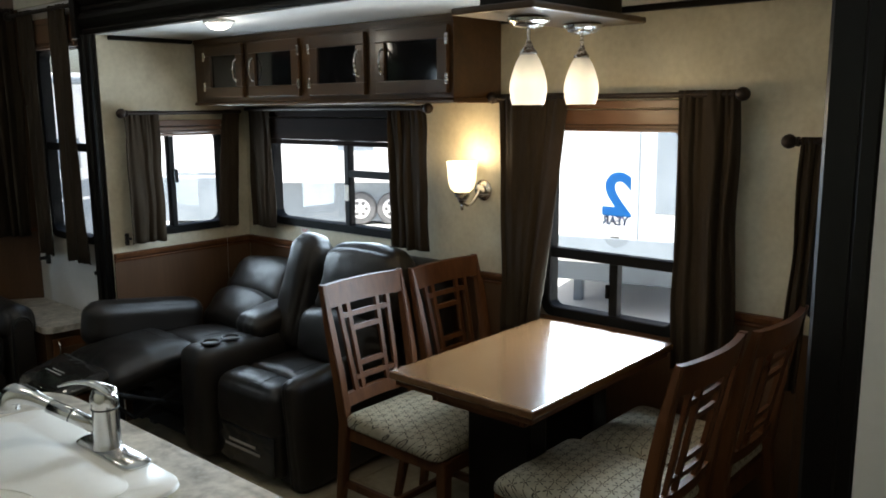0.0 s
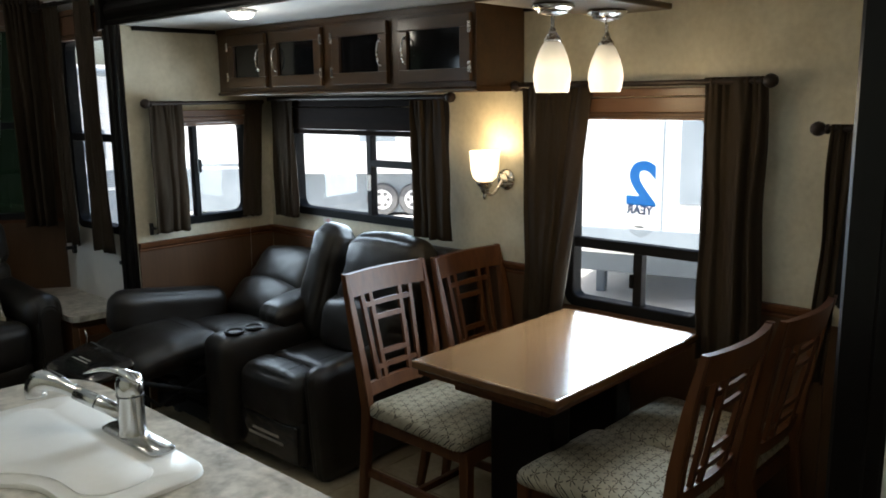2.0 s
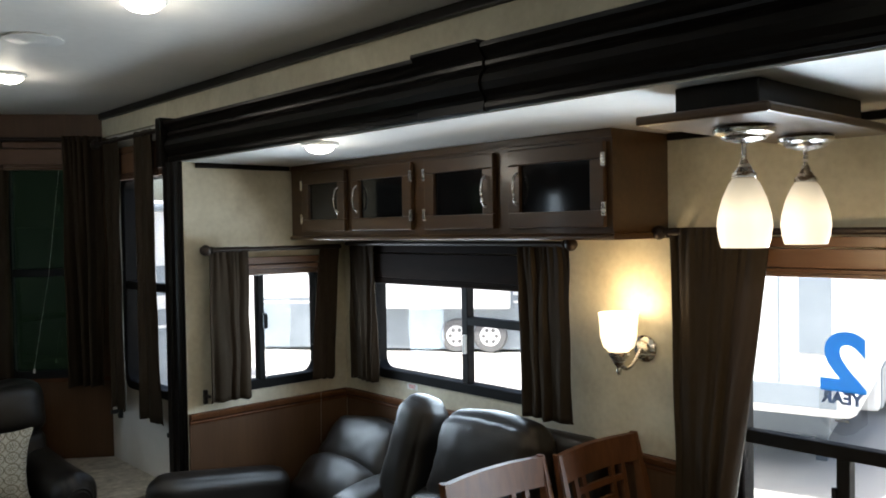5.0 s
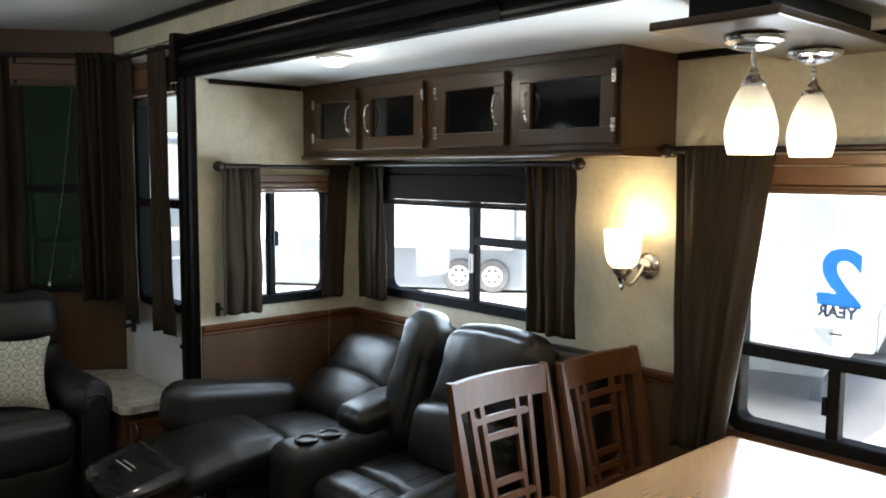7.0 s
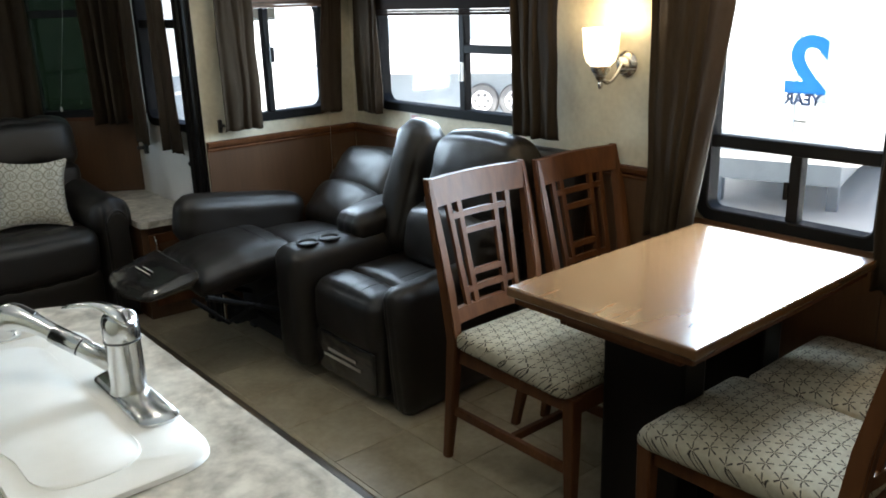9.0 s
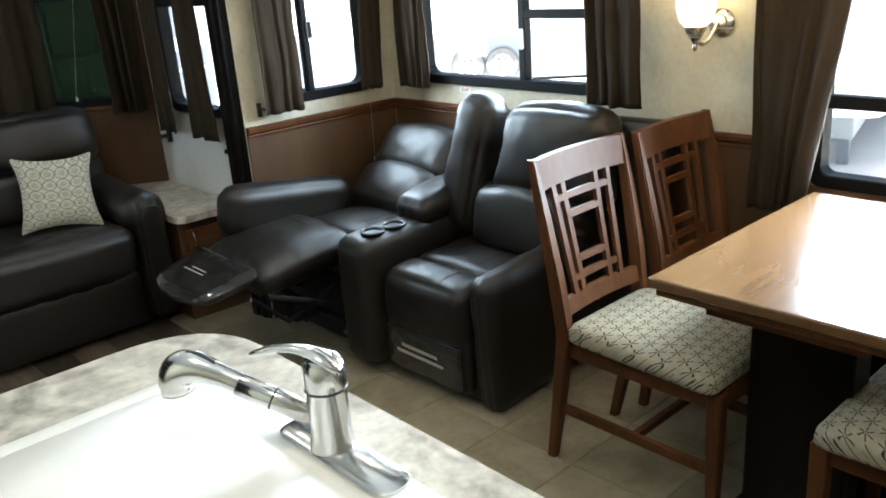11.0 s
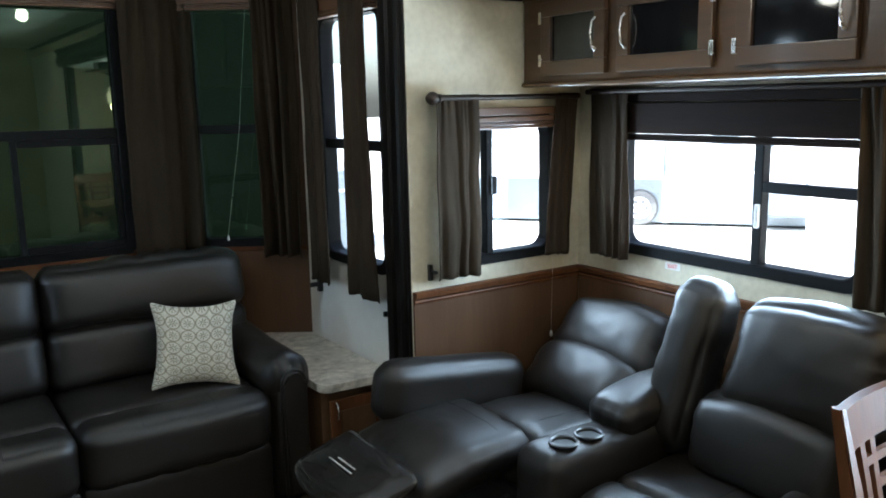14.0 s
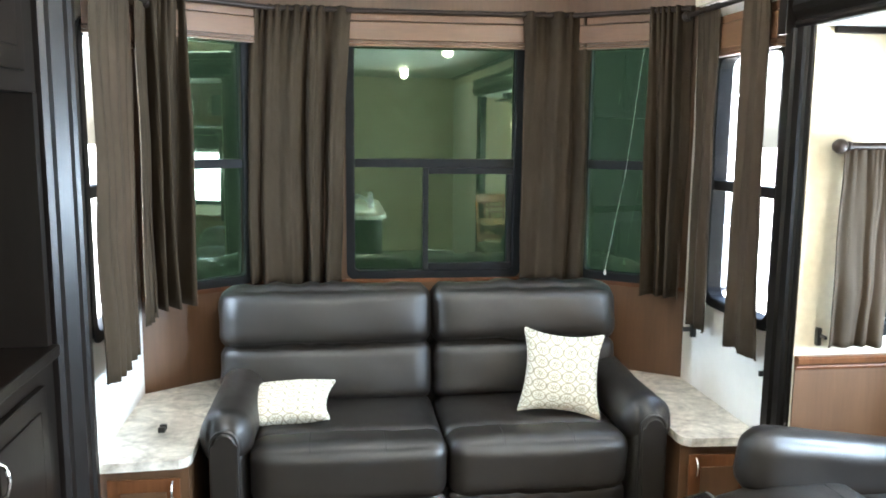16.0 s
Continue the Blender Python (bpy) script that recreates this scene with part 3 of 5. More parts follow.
def window(name, m, u0, u1, z0, z1, bars, label, pane=PANE, fw=0.028, panes=(), corner=0.03):
    """A framed window in a wall frame m (x along, y outward): rounded frame, bars (u0, u1, z0, z1), one pane a field."""
    root = thing(name, m @ Vector(((u0 + u1) / 2, 0, z0)), label, "window", kind="structure")
    bm = bmesh.new()

    def loop(a, b, c, d, r, y):
        pts = []
        for cx, cz, s in ((b - r, c + r, -90), (b - r, d - r, 0), (a + r, d - r, 90), (a + r, c + r, 180)):
            for i in range(6):
                t = radians(s + 18 * i)
                pts.append(bm.verts.new((cx + r * math.cos(t), y, cz + r * math.sin(t))))
        return pts
    i0, i1, j0, j1 = u0 + fw, u1 - fw, z0 + fw, z1 - fw
    rings = [loop(u0 - 0.012, u1 + 0.012, z0 - 0.012, z1 + 0.012, corner + 0.02, -0.001), loop(u0 - 0.012, u1 + 0.012, z0 - 0.012, z1 + 0.012, corner + 0.02, -0.010),
             loop(i0 - 0.004, i1 + 0.004, j0 - 0.004, j1 + 0.004, corner, -0.013), loop(i0, i1, j0, j1, corner, -0.008), loop(i0, i1, j0, j1, corner, 0.05),
             loop(u0 + 0.002, u1 - 0.002, z0 + 0.002, z1 - 0.002, corner, 0.05), loop(u0 + 0.002, u1 - 0.002, z0 + 0.002, z1 - 0.002, corner, -0.001)]
    for a, b in zip(rings, rings[1:] + rings[:1]):
        for i in range(24):
            bm.faces.new((a[i], a[(i + 1) % 24], b[(i + 1) % 24], b[i]))
    part("window_frame", merge(None, bm, m), BLACK, root)
    for a, b, c, d in bars:
        part("glazing_bar", merge(None, box(a, b, -0.006, 0.034, c, d, 0.004), m), BLACK, root)
    for a, b, c, d in panes or [(i0, i1, j0, j1)]:
        pn = part("pane", merge(None, box(a - 0.003, b + 0.003, 0.020, 0.024, c - 0.003, d + 0.003), m), pane, root)
        pn.visible_shadow = False
    return root


w = window("window_1", m_r, *HOLE_D, [(1.60, 2.13, 0.985, 1.025), (1.825, 1.862, 0.78, 0.985)], "black-framed dinette window, fixed pane over two sliding panes",
           panes=[(1.60, 2.13, 1.025, 1.50), (1.862, 2.13, 0.78, 0.985), (1.60, 1.825, 0.78, 0.985)])
part("latch", box(XS - 0.016, XS - 0.004, 1.858, 1.872, 0.85, 0.905, 0.003), BLACK, w)
w = window("window_2", m_r, *HOLE_R, [(3.338, 3.372, 1.003, 1.475), (3.005, 3.338, 1.248, 1.282)], "wide black-framed slider window behind the recliner", corner=0.05,
           panes=[(3.372, 3.945, 1.003, 1.475), (3.005, 3.338, 1.282, 1.475), (3.005, 3.338, 1.003, 1.248)])
part("latch", box(XS - 0.022, XS - 0.006, 3.340, 3.356, 1.13, 1.21, 0.005), WHITEPLASTIC, w, "pale finger latch")
w = window("window_3", m_e, *HOLE_E, [(2.785, 2.815, 0.98, 1.475)], "black-framed slider window in the slide-out end wall", corner=0.05)
part("latch", box(2.805, 2.825, YE - 0.02, YE - 0.004, 1.21, 1.28, 0.004), BLACK, w)
window("window_4", m_r, *HOLE_4, [], "small black-framed window beyond the dinette chairs")
window("window_5", m_sr, *HOLE_SR, [(4.47, 4.95, 1.375, 1.415)], "tall narrow black-framed lounge side window", corner=0.05)
window("window_6", m_sl, 4.50, 5.04, 0.90, 1.95, [(4.53, 5.01, 1.375, 1.415)], "tall narrow black-framed lounge side window", corner=0.05)
for i, (mm, ln, h0, h1) in enumerate(BAY_M):
    bars = [(h0 + 0.028, h1 - 0.028, 1.435, 1.475)]
    if i == 1:
        bars.append(((h0 + h1) / 2 - 0.055, (h0 + h1) / 2 - 0.030, 0.95, 1.435))
        um = (h0 + h1) / 2 - 0.055
        bars += [(um + 0.026, h1 - 0.03, 0.953, 0.985), (um + 0.026, h1 - 0.03, 1.405, 1.434), (h1 - 0.055, h1 - 0.03, 0.986, 1.404)]
    window(f"window_{7 + i}", mm, h0, h1, 0.925, 2.06, bars, "dark tinted bay window behind the sofa, black-framed", PANE_DARK, corner=0.02)

# ---- curtains, rods, shades ----


def curtain(name, top, bottom, z1, z0, folds, depth, label, out, material=CURTAIN, seed=0, flare=0.6, group="brown lounge curtains"):
    """A hanging curtain: from the plan points top (a, b) to bottom (a, b), its folds deepening downward, out pointing into the room."""
    root = thing(name, (*top[0], z0), label, "curtain", group)
    nu, nz = folds * 16, 30
    bm = bmesh.new()
    o = Vector((*out, 0)).normalized()
    a0, b0, a1, b1 = (Vector((*p, 0)) for p in (*top, *bottom))

    def at(s, t):
        # uneven folds that wander, merge and deepen on the way down, gathered tight at the top
        warp = 0.20 * noise.noise(Vector((s * 2.3, 0.5 * t, seed * 1.7))) + 0.05 * t * noise.noise(Vector((s * 6, t * 1.4, seed)))
        ph = (s + warp) * folds * 2 * math.pi + seed
        k = max(0.18, 0.8 + 1.1 * noise.noise(Vector((s * folds * 0.7, t * 0.9, seed * 3.3))))
        w = math.sin(ph) + 0.34 * math.sin(2 * ph + 3 * noise.noise(Vector((s * 2, t, seed)))) + 0.3 * noise.noise(Vector((s * folds * 2.1, t * 1.6, seed + 9)))
        pleat = 0.4 * math.sin(2.6 * ph + 1.3) * math.exp(-t * 8)
        top_pinch = 0.55 + 0.45 * min(1, t * 4)
        p = a0.lerp(b0, s).lerp(a1.lerp(b1, s), t ** flare)
        edge = (s - 0.5) * 0.016 * noise.noise(Vector((t * 3.3, seed, 2)))
        slack = 0.012 * noise.noise(Vector((s * 2.2, t * 3.4, seed + 4)))
        d = (b0 - a0).normalized()
        return p + d * edge + o * (depth * (k * w * (0.5 + 0.5 * t) * top_pinch + pleat) + slack) + Vector((0, 0, z1 + (z0 - z1) * t + (0.008 * noise.noise(Vector((s * 5, 0, seed))) if t == 1 else 0)))
    rows = [[bm.verts.new(at(i / nu, j / nz)) for i in range(nu + 1)] for j in range(nz + 1)]
    for r0, r1 in zip(rows, rows[1:]):
        for i in range(nu):
            bm.faces.new((r0[i], r0[i + 1], r1[i + 1], r1[i]))
    cloth = part("cloth", bm, material, root, smooth=180)
    so = cloth.modifiers.new("thickness", "SOLIDIFY")
    so.thickness = 0.003
    part("hem", tube([at(i / nu, 1) + Vector((0, 0, 0.003)) for i in range(0, nu + 1, 2)], 0.003, 6), material, root, smooth=180)
    return root


def rod(name, p, q, label, ends=(True, True)):
    """An iron curtain rod from p to q with cage-like ball finials and wall brackets."""
    p, q = Vector(p), Vector(q)
    root = thing(name, (p + q) / 2, label, "curtain rod", "dark iron curtain rods")
    part("bar", tube([p, q], 0.010, 12), IRON, root, smooth=60)
    d = (q - p).normalized()
    for e, at, sg in ((ends[0], p, -1), (ends[1], q, 1)):
        if not e:
            continue
        m = Matrix.Translation(at + d * sg * 0.022) @ d.to_track_quat("Z", "Y").to_matrix().to_4x4()
        ball = lathe([(0, -0.024), (0.013, -0.021), (0.021, -0.011), (0.024, 0), (0.021, 0.011), (0.013, 0.021), (0, 0.024)], n=14)
        ball.transform(m)
        part("finial", ball, IRON, root, "dark ball finial", smooth=40)
        ring = lathe([(0.011, -0.004), (0.015, -0.004), (0.016, 0), (0.015, 0.004), (0.011, 0.004)], n=16)
        ring.transform(Matrix.Translation(at - d * sg * 0.006) @ d.to_track_quat("Z", "Y").to_matrix().to_4x4())
        part("collar", ring, IRON, root, smooth=40)
    return root


def bracket(root, at, toward_wall, ln):
    v = Vector((*toward_wall, 0)) * ln
    part("bracket", tube([at, Vector(at) + v], 0.007, 8), IRON, root, smooth=60)


# slide-out rods and curtains
ZR = 1.585
r = rod("curtain_rod", (XS - 0.075, 2.76, ZR), (XS - 0.075, 4.08, ZR), "dark iron rod above the recliner window", (True, False))
bracket(r, (XS - 0.075, 2.80, ZR), (1, 0), 0.072)
r = rod("curtain_rod", (2.525, YE - 0.075, 1.572), (3.19, YE - 0.075, 1.572), "dark iron rod above the slide-out end window", (True, False))
bracket(r, (2.555, YE - 0.075, 1.572), (0, 1), 0.072)
r = rod("curtain_rod", (XS - 0.085, 1.365, 1.625), (XS - 0.085, 2.352, 1.625), "dark iron rod above the dinette window")
bracket(r, (XS - 0.085, 1.39, 1.625), (1, 0), 0.082)
bracket(r, (XS - 0.085, 2.33, 1.625), (1, 0), 0.082)
r = rod("curtain_rod", (XS - 0.085, 0.62, 1.475), (XS - 0.085, 1.165, 1.475), "dark iron rod above the small window", (False, True))
bracket(r, (XS - 0.085, 1.13, 1.475), (1, 0), 0.082)
X = XS - 0.075
LB = "gathered dark brown curtain hanging from an iron rod beside a window"
curtain("curtain", ((X, 3.866), (X, 4.07)), ((X, 3.858), (X, 4.045)), ZR + 0.012, 0.955, 3, 0.012, LB, (-1, 0), seed=1)
curtain("curtain", ((X, 2.748), (X, 2.992)), ((X, 2.745), (X, 2.968)), ZR + 0.012, 0.945, 4, 0.013, LB, (-1, 0), seed=2)
Y = YE - 0.075
curtain("curtain", ((2.515, Y), (2.70, Y)), ((2.517, Y), (2.70, Y)), 1.584, 0.925, 3, 0.013, LB, (0, -1), seed=3)
curtain("curtain", ((3.085, Y), (3.185, Y)), ((3.022, Y), (3.148, Y)), 1.584, 0.955, 2, 0.010, LB, (0, -1), seed=4)
X = XS - 0.088
curtain("curtain", ((X, 2.005), (X, 2.334)), ((X, 2.145), (X, 2.315)), 1.64, 0.665, 4, 0.016, "dark brown dinette curtain pulled aside, reaching below the sill", (-1, 0), seed=5, flare=1.0)
curtain("curtain", ((X, 1.352), (X, 1.565)), ((X, 1.335), (X, 1.552)), 1.64, 0.655, 3, 0.018, "dark brown dinette curtain reaching below the sill", (-1, 0), seed=6)
curtain("curtain", ((X, 1.075), (X, 1.145)), ((X, 1.115), (X, 1.17)), 1.49, 0.66, 2, 0.009, "dark brown curtain drawn aside at the small window", (-1, 0), seed=7, flare=1.0)


def shade(name, m, u0, u1, z0, z1, label, material=VALANCE_WOOD, slats=5):
    """A raised wooden blind: headrail, stacked slats, bottom rail."""
    root = thing(name, m @ Vector(((u0 + u1) / 2, -0.03, z0)), label, "window blind", "raised window blinds")
    part("headrail", merge(None, box(u0, u1, -0.052, -0.016, z1 - 0.03, z1, 0.003), m), material, root)
    part("fascia", merge(None, box(u0 + 0.002, u1 - 0.002, -0.058, -0.020, z0 + 0.026, z1 - 0.034, 0.004), m), material, root)
    for i in range(slats - 3):
        part("slat", merge(None, box(u0 + 0.004, u1 - 0.004, -0.055, -0.018, z0 + 0.014 + 0.005 * i, z0 + 0.018 + 0.005 * i), m), material, root)
    part("bottom_rail", merge(None, box(u0 + 0.002, u1 - 0.002, -0.056, -0.018, z0, z0 + 0.012, 0.003), m), material, root)
    return root


shade("window_blind", m_r, 1.56, 2.17, 1.495, 1.61, "raised cherry-wood blind above the dinette window")
shade("window_blind", m_r, 2.99, 3.95, 1.405, 1.575, "raised dark cloth shade above the recliner window", SHADE_DARK)
shade("window_blind", m_e, 2.63, 3.13, 1.455, 1.535, "raised cherry-wood blind above the slide-out end window")
shade("window_blind", m_r, 0.72, 1.12, 1.36, 1.45, "raised cherry-wood blind above the small window")
shade("window_blind", m_sr, 4.43, 4.99, 1.905, 2.06, "raised cherry-wood blind above the narrow window")
shade("window_blind", m_sl, 4.49, 5.05, 1.905, 2.06, "raised cherry-wood blind above the narrow window")
for mm, ln, h0, h1 in BAY_M:
    shade("window_blind", mm, h0 - 0.02, h1 + 0.02, 1.975, 2.115, "raised cherry-wood blind above a bay window")
# lounge rods and curtains
ZL = 2.125
for i, (mm, ln, h0, h1) in enumerate(BAY_M):
    a, b = mm @ Vector((0.02, -0.075, ZL)), mm @ Vector((ln - 0.02, -0.075, ZL))
    rod("curtain_rod", a, b, "dark iron rod along the bay windows", (False, False))


def bay_curtain(i, u0, u1, v0, v1, folds, seed, z0=0.905):
    mm = BAY_M[i][0]
    f = [(mm @ Vector((u, -0.075, 0)))[:2] for u in (u0, u1, v0, v1)]
    out = (mm.to_3x3() @ Vector((0, -1, 0)))[:2]
    curtain("curtain", (f[0], f[1]), (f[2], f[3]), ZL + 0.015, z0, max(3, round(folds * 0.65)), 0.05, "long dark brown curtain hanging beside the bay windows", out, seed=seed)


bay_curtain(1, -0.12, 0.36, -0.14, 0.30, 7, 11)
bay_curtain(1, 1.13, 1.46, 1.13, 1.47, 5, 12)
bay_curtain(2, 0.395, 0.58, 0.41, 0.58, 4, 13, 0.88)
bay_curtain(0, 0.0, 0.20, 0.01, 0.20, 4, 14, 0.87)
for sgn, xw, ys, sd in ((-1, XR, (4.34, 5.12), 20), (1, XL, (4.42, 5.14), 30)):
    x = xw + sgn * 0.075
    r = rod("curtain_rod", (x, ys[0] + 0.02, ZL - 0.03), (x, ys[1], ZL - 0.03), "dark iron rod above the narrow lounge window")
    bracket(r, (x, ys[0] + 0.08, ZL - 0.03), (-sgn, 0), 0.07)
x = XR - 0.075
curtain("curtain", ((x, 4.85), (x, 5.04)), ((x, 4.81), (x, 5.0)), ZL - 0.015, 0.80, 2, 0.013, "narrow brown curtain drawn to the window's side", (-1, 0), seed=21)
curtain("curtain", ((x, 4.455), (x, 4.63)), ((x, 4.405), (x, 4.645)), ZL - 0.015, 0.80, 2, 0.013, "narrow brown curtain drawn across the window's middle", (-1, 0), seed=22, flare=1.2)
x = XL + 0.075
curtain("curtain", ((x, 4.43), (x, 4.88)), ((x, 4.42), (x, 4.78)), ZL - 0.015, 0.78, 4, 0.018, "narrow brown curtain at the far side window", (1, 0), seed=31)
curtain("curtain", ((x, 4.96), (x, 5.10)), ((x, 4.97), (x, 5.12)), ZL - 0.015, 0.84, 2, 0.012, "narrow brown curtain at the far side window", (1, 0), seed=32)
for y in (5.06, 4.40):
    hb = thing("curtain_holdback", (XR - 0.02, y, 0.72), "small black curtain bracket on the pale wall", "bracket", "curtain brackets")
    part("plate", box(XR - 0.022, XR - 0.001, y - 0.012, y + 0.012, 0.72, 0.80, 0.003), PLASTIC, hb)
    part("arm", box(XR - 0.06, XR - 0.023, y - 0.006, y + 0.006, 0.745, 0.765, 0.002), PLASTIC, hb)
for x, z in ((2.520, 0.915), (3.155, 0.95)):
    hb = thing("curtain_holdback", (x, YE, z), "small black curtain bracket on the cream wall", "bracket", "curtain brackets")
    part("plate", box(x - 0.008, x + 0.008, YE - 0.018, YE - 0.001, z, z + 0.06, 0.003), PLASTIC, hb)
    part("arm", box(x - 0.004, x + 0.004, YE - 0.055, YE - 0.023, z + 0.03, z + 0.042, 0.002), PLASTIC, hb)

# ---- dinette ----


def dining_chair():
    """Facing -y, its base point under the backrest."""
    c = thing("dining_chair", (0, 0, 0), "cherry-wood dining chair with lattice back and star-print seat", "chair", "dinette chairs")
    for s in (-1, 1):
        b = bmesh.new()
        rows = []
        for z, x, y, w, d in ((0, 0.160, 0.040, 0.026, 0.030), (0.2, 0.172, 0.0, 0.032, 0.038), (0.45, 0.185, -0.040, 0.034, 0.046), (0.62, 0.192, -0.018, 0.034, 0.042), (0.80, 0.199, 0.016, 0.032, 0.034), (0.955, 0.200, 0.052, 0.020, 0.024)):
            rows.append([b.verts.new((s * x + a * w / 2, y + e * d / 2, z)) for a, e in ((-1, -1), (1, -1), (1, 1), (-1, 1))])
        for r0, r1 in zip(rows, rows[1:]):
            for i in range(4):
                b.faces.new((r0[i], r0[(i + 1) % 4], r1[(i + 1) % 4], r1[i]))
        b.faces.new(rows[0])
        b.faces.new(rows[-1])
        bmesh.ops.bevel(b, geom=[e for e in b.edges if abs((e.verts[0].co - e.verts[1].co).z) > 0.05], offset=0.004, segments=2, affect="EDGES")
        part("back_post", b, CHERRY, c)
        part("front_leg", merge(None, leg(s * 0.178, -0.515)), CHERRY, c)
        part("side_apron", box(s * 0.168 - 0.011, s * 0.168 + 0.011, -0.50, -0.045, 0.375, 0.43, 0.003), CHERRY, c)
        part("side_stretcher", box(s * 0.165 - 0.009, s * 0.165 + 0.009, -0.505, 0.0, 0.175, 0.205, 0.004), CHERRY, c)
    part("front_apron", box(-0.16, 0.16, -0.525, -0.503, 0.375, 0.43, 0.003), CHERRY, c)
    part("back_apron", box(-0.17, 0.17, -0.058, -0.036, 0.375, 0.43, 0.003), CHERRY, c)
    part("cross_stretcher", box(-0.157, 0.157, -0.27, -0.25, 0.178, 0.202, 0.003), CHERRY, c)

    def lean(z):
        return -0.018 + (z - 0.62) * (0.052 + 0.018) / 0.335

    def rail(z0, z1, x0, x1, bow, d):
        b = bmesh.new()
        n = 10
        rows = []
        for i in range(n + 1):
            x = x0 + (x1 - x0) * i / n
            y = bow * (1 - (2 * x / 0.38) ** 2)
            rows.append([b.verts.new((x, lean(z) + y + e * d / 2, z)) for z, e in ((z0, -1), (z1, -1), (z1, 1), (z0, 1))])
        for r0, r1 in zip(rows, rows[1:]):
            for i in range(4):
                b.faces.new((r0[i], r0[(i + 1) % 4], r1[(i + 1) % 4], r1[i]))
        b.faces.new(rows[0])
        b.faces.new(rows[-1])
        return b
    part("top_rail", rail(0.868, 0.952, -0.196, 0.196, 0.024, 0.022), CHERRY, c, smooth=40)
    part("lower_rail", rail(0.505, 0.55, -0.178, 0.178, 0.018, 0.020), CHERRY, c, smooth=40)
    for x in (-0.128, -0.082, 0.070, 0.122):
        b = bmesh.new()
        rows = []
        for z in (0.548, 0.63, 0.72, 0.80, 0.870):
            y = lean(z) + 0.020 * (1 - (2 * x / 0.38) ** 2)
            k = x * (0.86 + 0.14 * (z - 0.548) / 0.32)
            rows.append([b.verts.new((k + a * 0.009, y + e * 0.007, z)) for a, e in ((-1, -1), (1, -1), (1, 1), (-1, 1))])
        for r0, r1 in zip(rows, rows[1:]):
            for i in range(4):
                b.faces.new((r0[i], r0[(i + 1) % 4], r1[(i + 1) % 4], r1[i]))
        part("back_slat", b, CHERRY, c)
    for z, x0, x1 in ((0.826, -0.128, 0.070), (0.826, 0.070, 0.122), (0.772, -0.082, 0.070), (0.640, -0.078, 0.066), (0.592, -0.112, 0.064), (0.592, 0.064, 0.108)):
        part("cross_bar", rail(z - 0.009, z + 0.009, x0, x1, 0.018, 0.012), CHERRY, c)

    def dome(p):
        k = max(0, 1 - (abs(p.x) / 0.215) ** 3) * max(0, 1 - (abs(p.y) / 0.245) ** 3)
        return Vector((p.x * (1 - 0.06 * (p.y / 0.24)), p.y, p.z + (0.018 * k if p.z > 0 else 0)))
    part("seat", cushion((0.425, 0.485, 0.058), 0.026, n=12, shape=dome, m=Matrix.Translation((0, -0.285, 0.455))), SEAT_PRINT, c, "cream seat pad with dark star print", smooth=180)
    return c


def leg(x, y):
    b = bmesh.new()
    rows = [[b.verts.new((x + a * w, y + e * w, z)) for a, e in ((-1, -1), (1, -1), (1, 1), (-1, 1))] for z, w in ((0, 0.013), (0.30, 0.019), (0.43, 0.020))]
    for r0, r1 in zip(rows, rows[1:]):
        for i in range(4):
            b.faces.new((r0[i], r0[(i + 1) % 4], r1[(i + 1) % 4], r1[i]))
    b.faces.new(rows[0])
    b.faces.new(rows[-1])
    bmesh.ops.bevel(b, geom=b.edges[:], offset=0.003, segments=1, affect="EDGES")
    return b


chair = dining_chair()
chair.matrix_basis = pose(2.604, 2.50, 0)
copy_thing(chair, pose(3.04, 2.465, 0))
copy_thing(chair, pose(2.56, 1.19, 0, 0, 0, 180))
copy_thing(chair, pose(2.99, 1.16, 0, 0, 0, 180))

tb = thing("dinette_table", (2.74, 1.825, 0), "polished brown wood dinette table with a moulded edge", "table")
part("tabletop", box(2.30, 3.175, 1.54, 2.11, 0.722, 0.750, 0.008, 3), TABLE_WOOD, tb)
part("edge_moulding", box(2.315, 3.16, 1.555, 2.095, 0.700, 0.7215, 0.006), CHERRY, tb)
for x0, x1, y0, y1 in ((2.40, 3.08, 1.64, 1.66), (2.40, 3.08, 1.99, 2.01), (2.40, 2.42, 1.662, 1.988), (3.06, 3.08, 1.662, 1.988)):
    part("apron", box(x0, x1, y0, y1, 0.645, 0.6995, 0.002), CHERRY, tb)
for x in (2.56, 2.94):
    part("pedestal", box(x - 0.05, x + 0.05, 1.70, 1.95, 0.05, 0.699, 0.008), DARK_CAB, tb)
part("foot", box(2.47, 3.03, 1.66, 1.99, 0.0, 0.049, 0.008), DARK_CAB, tb)

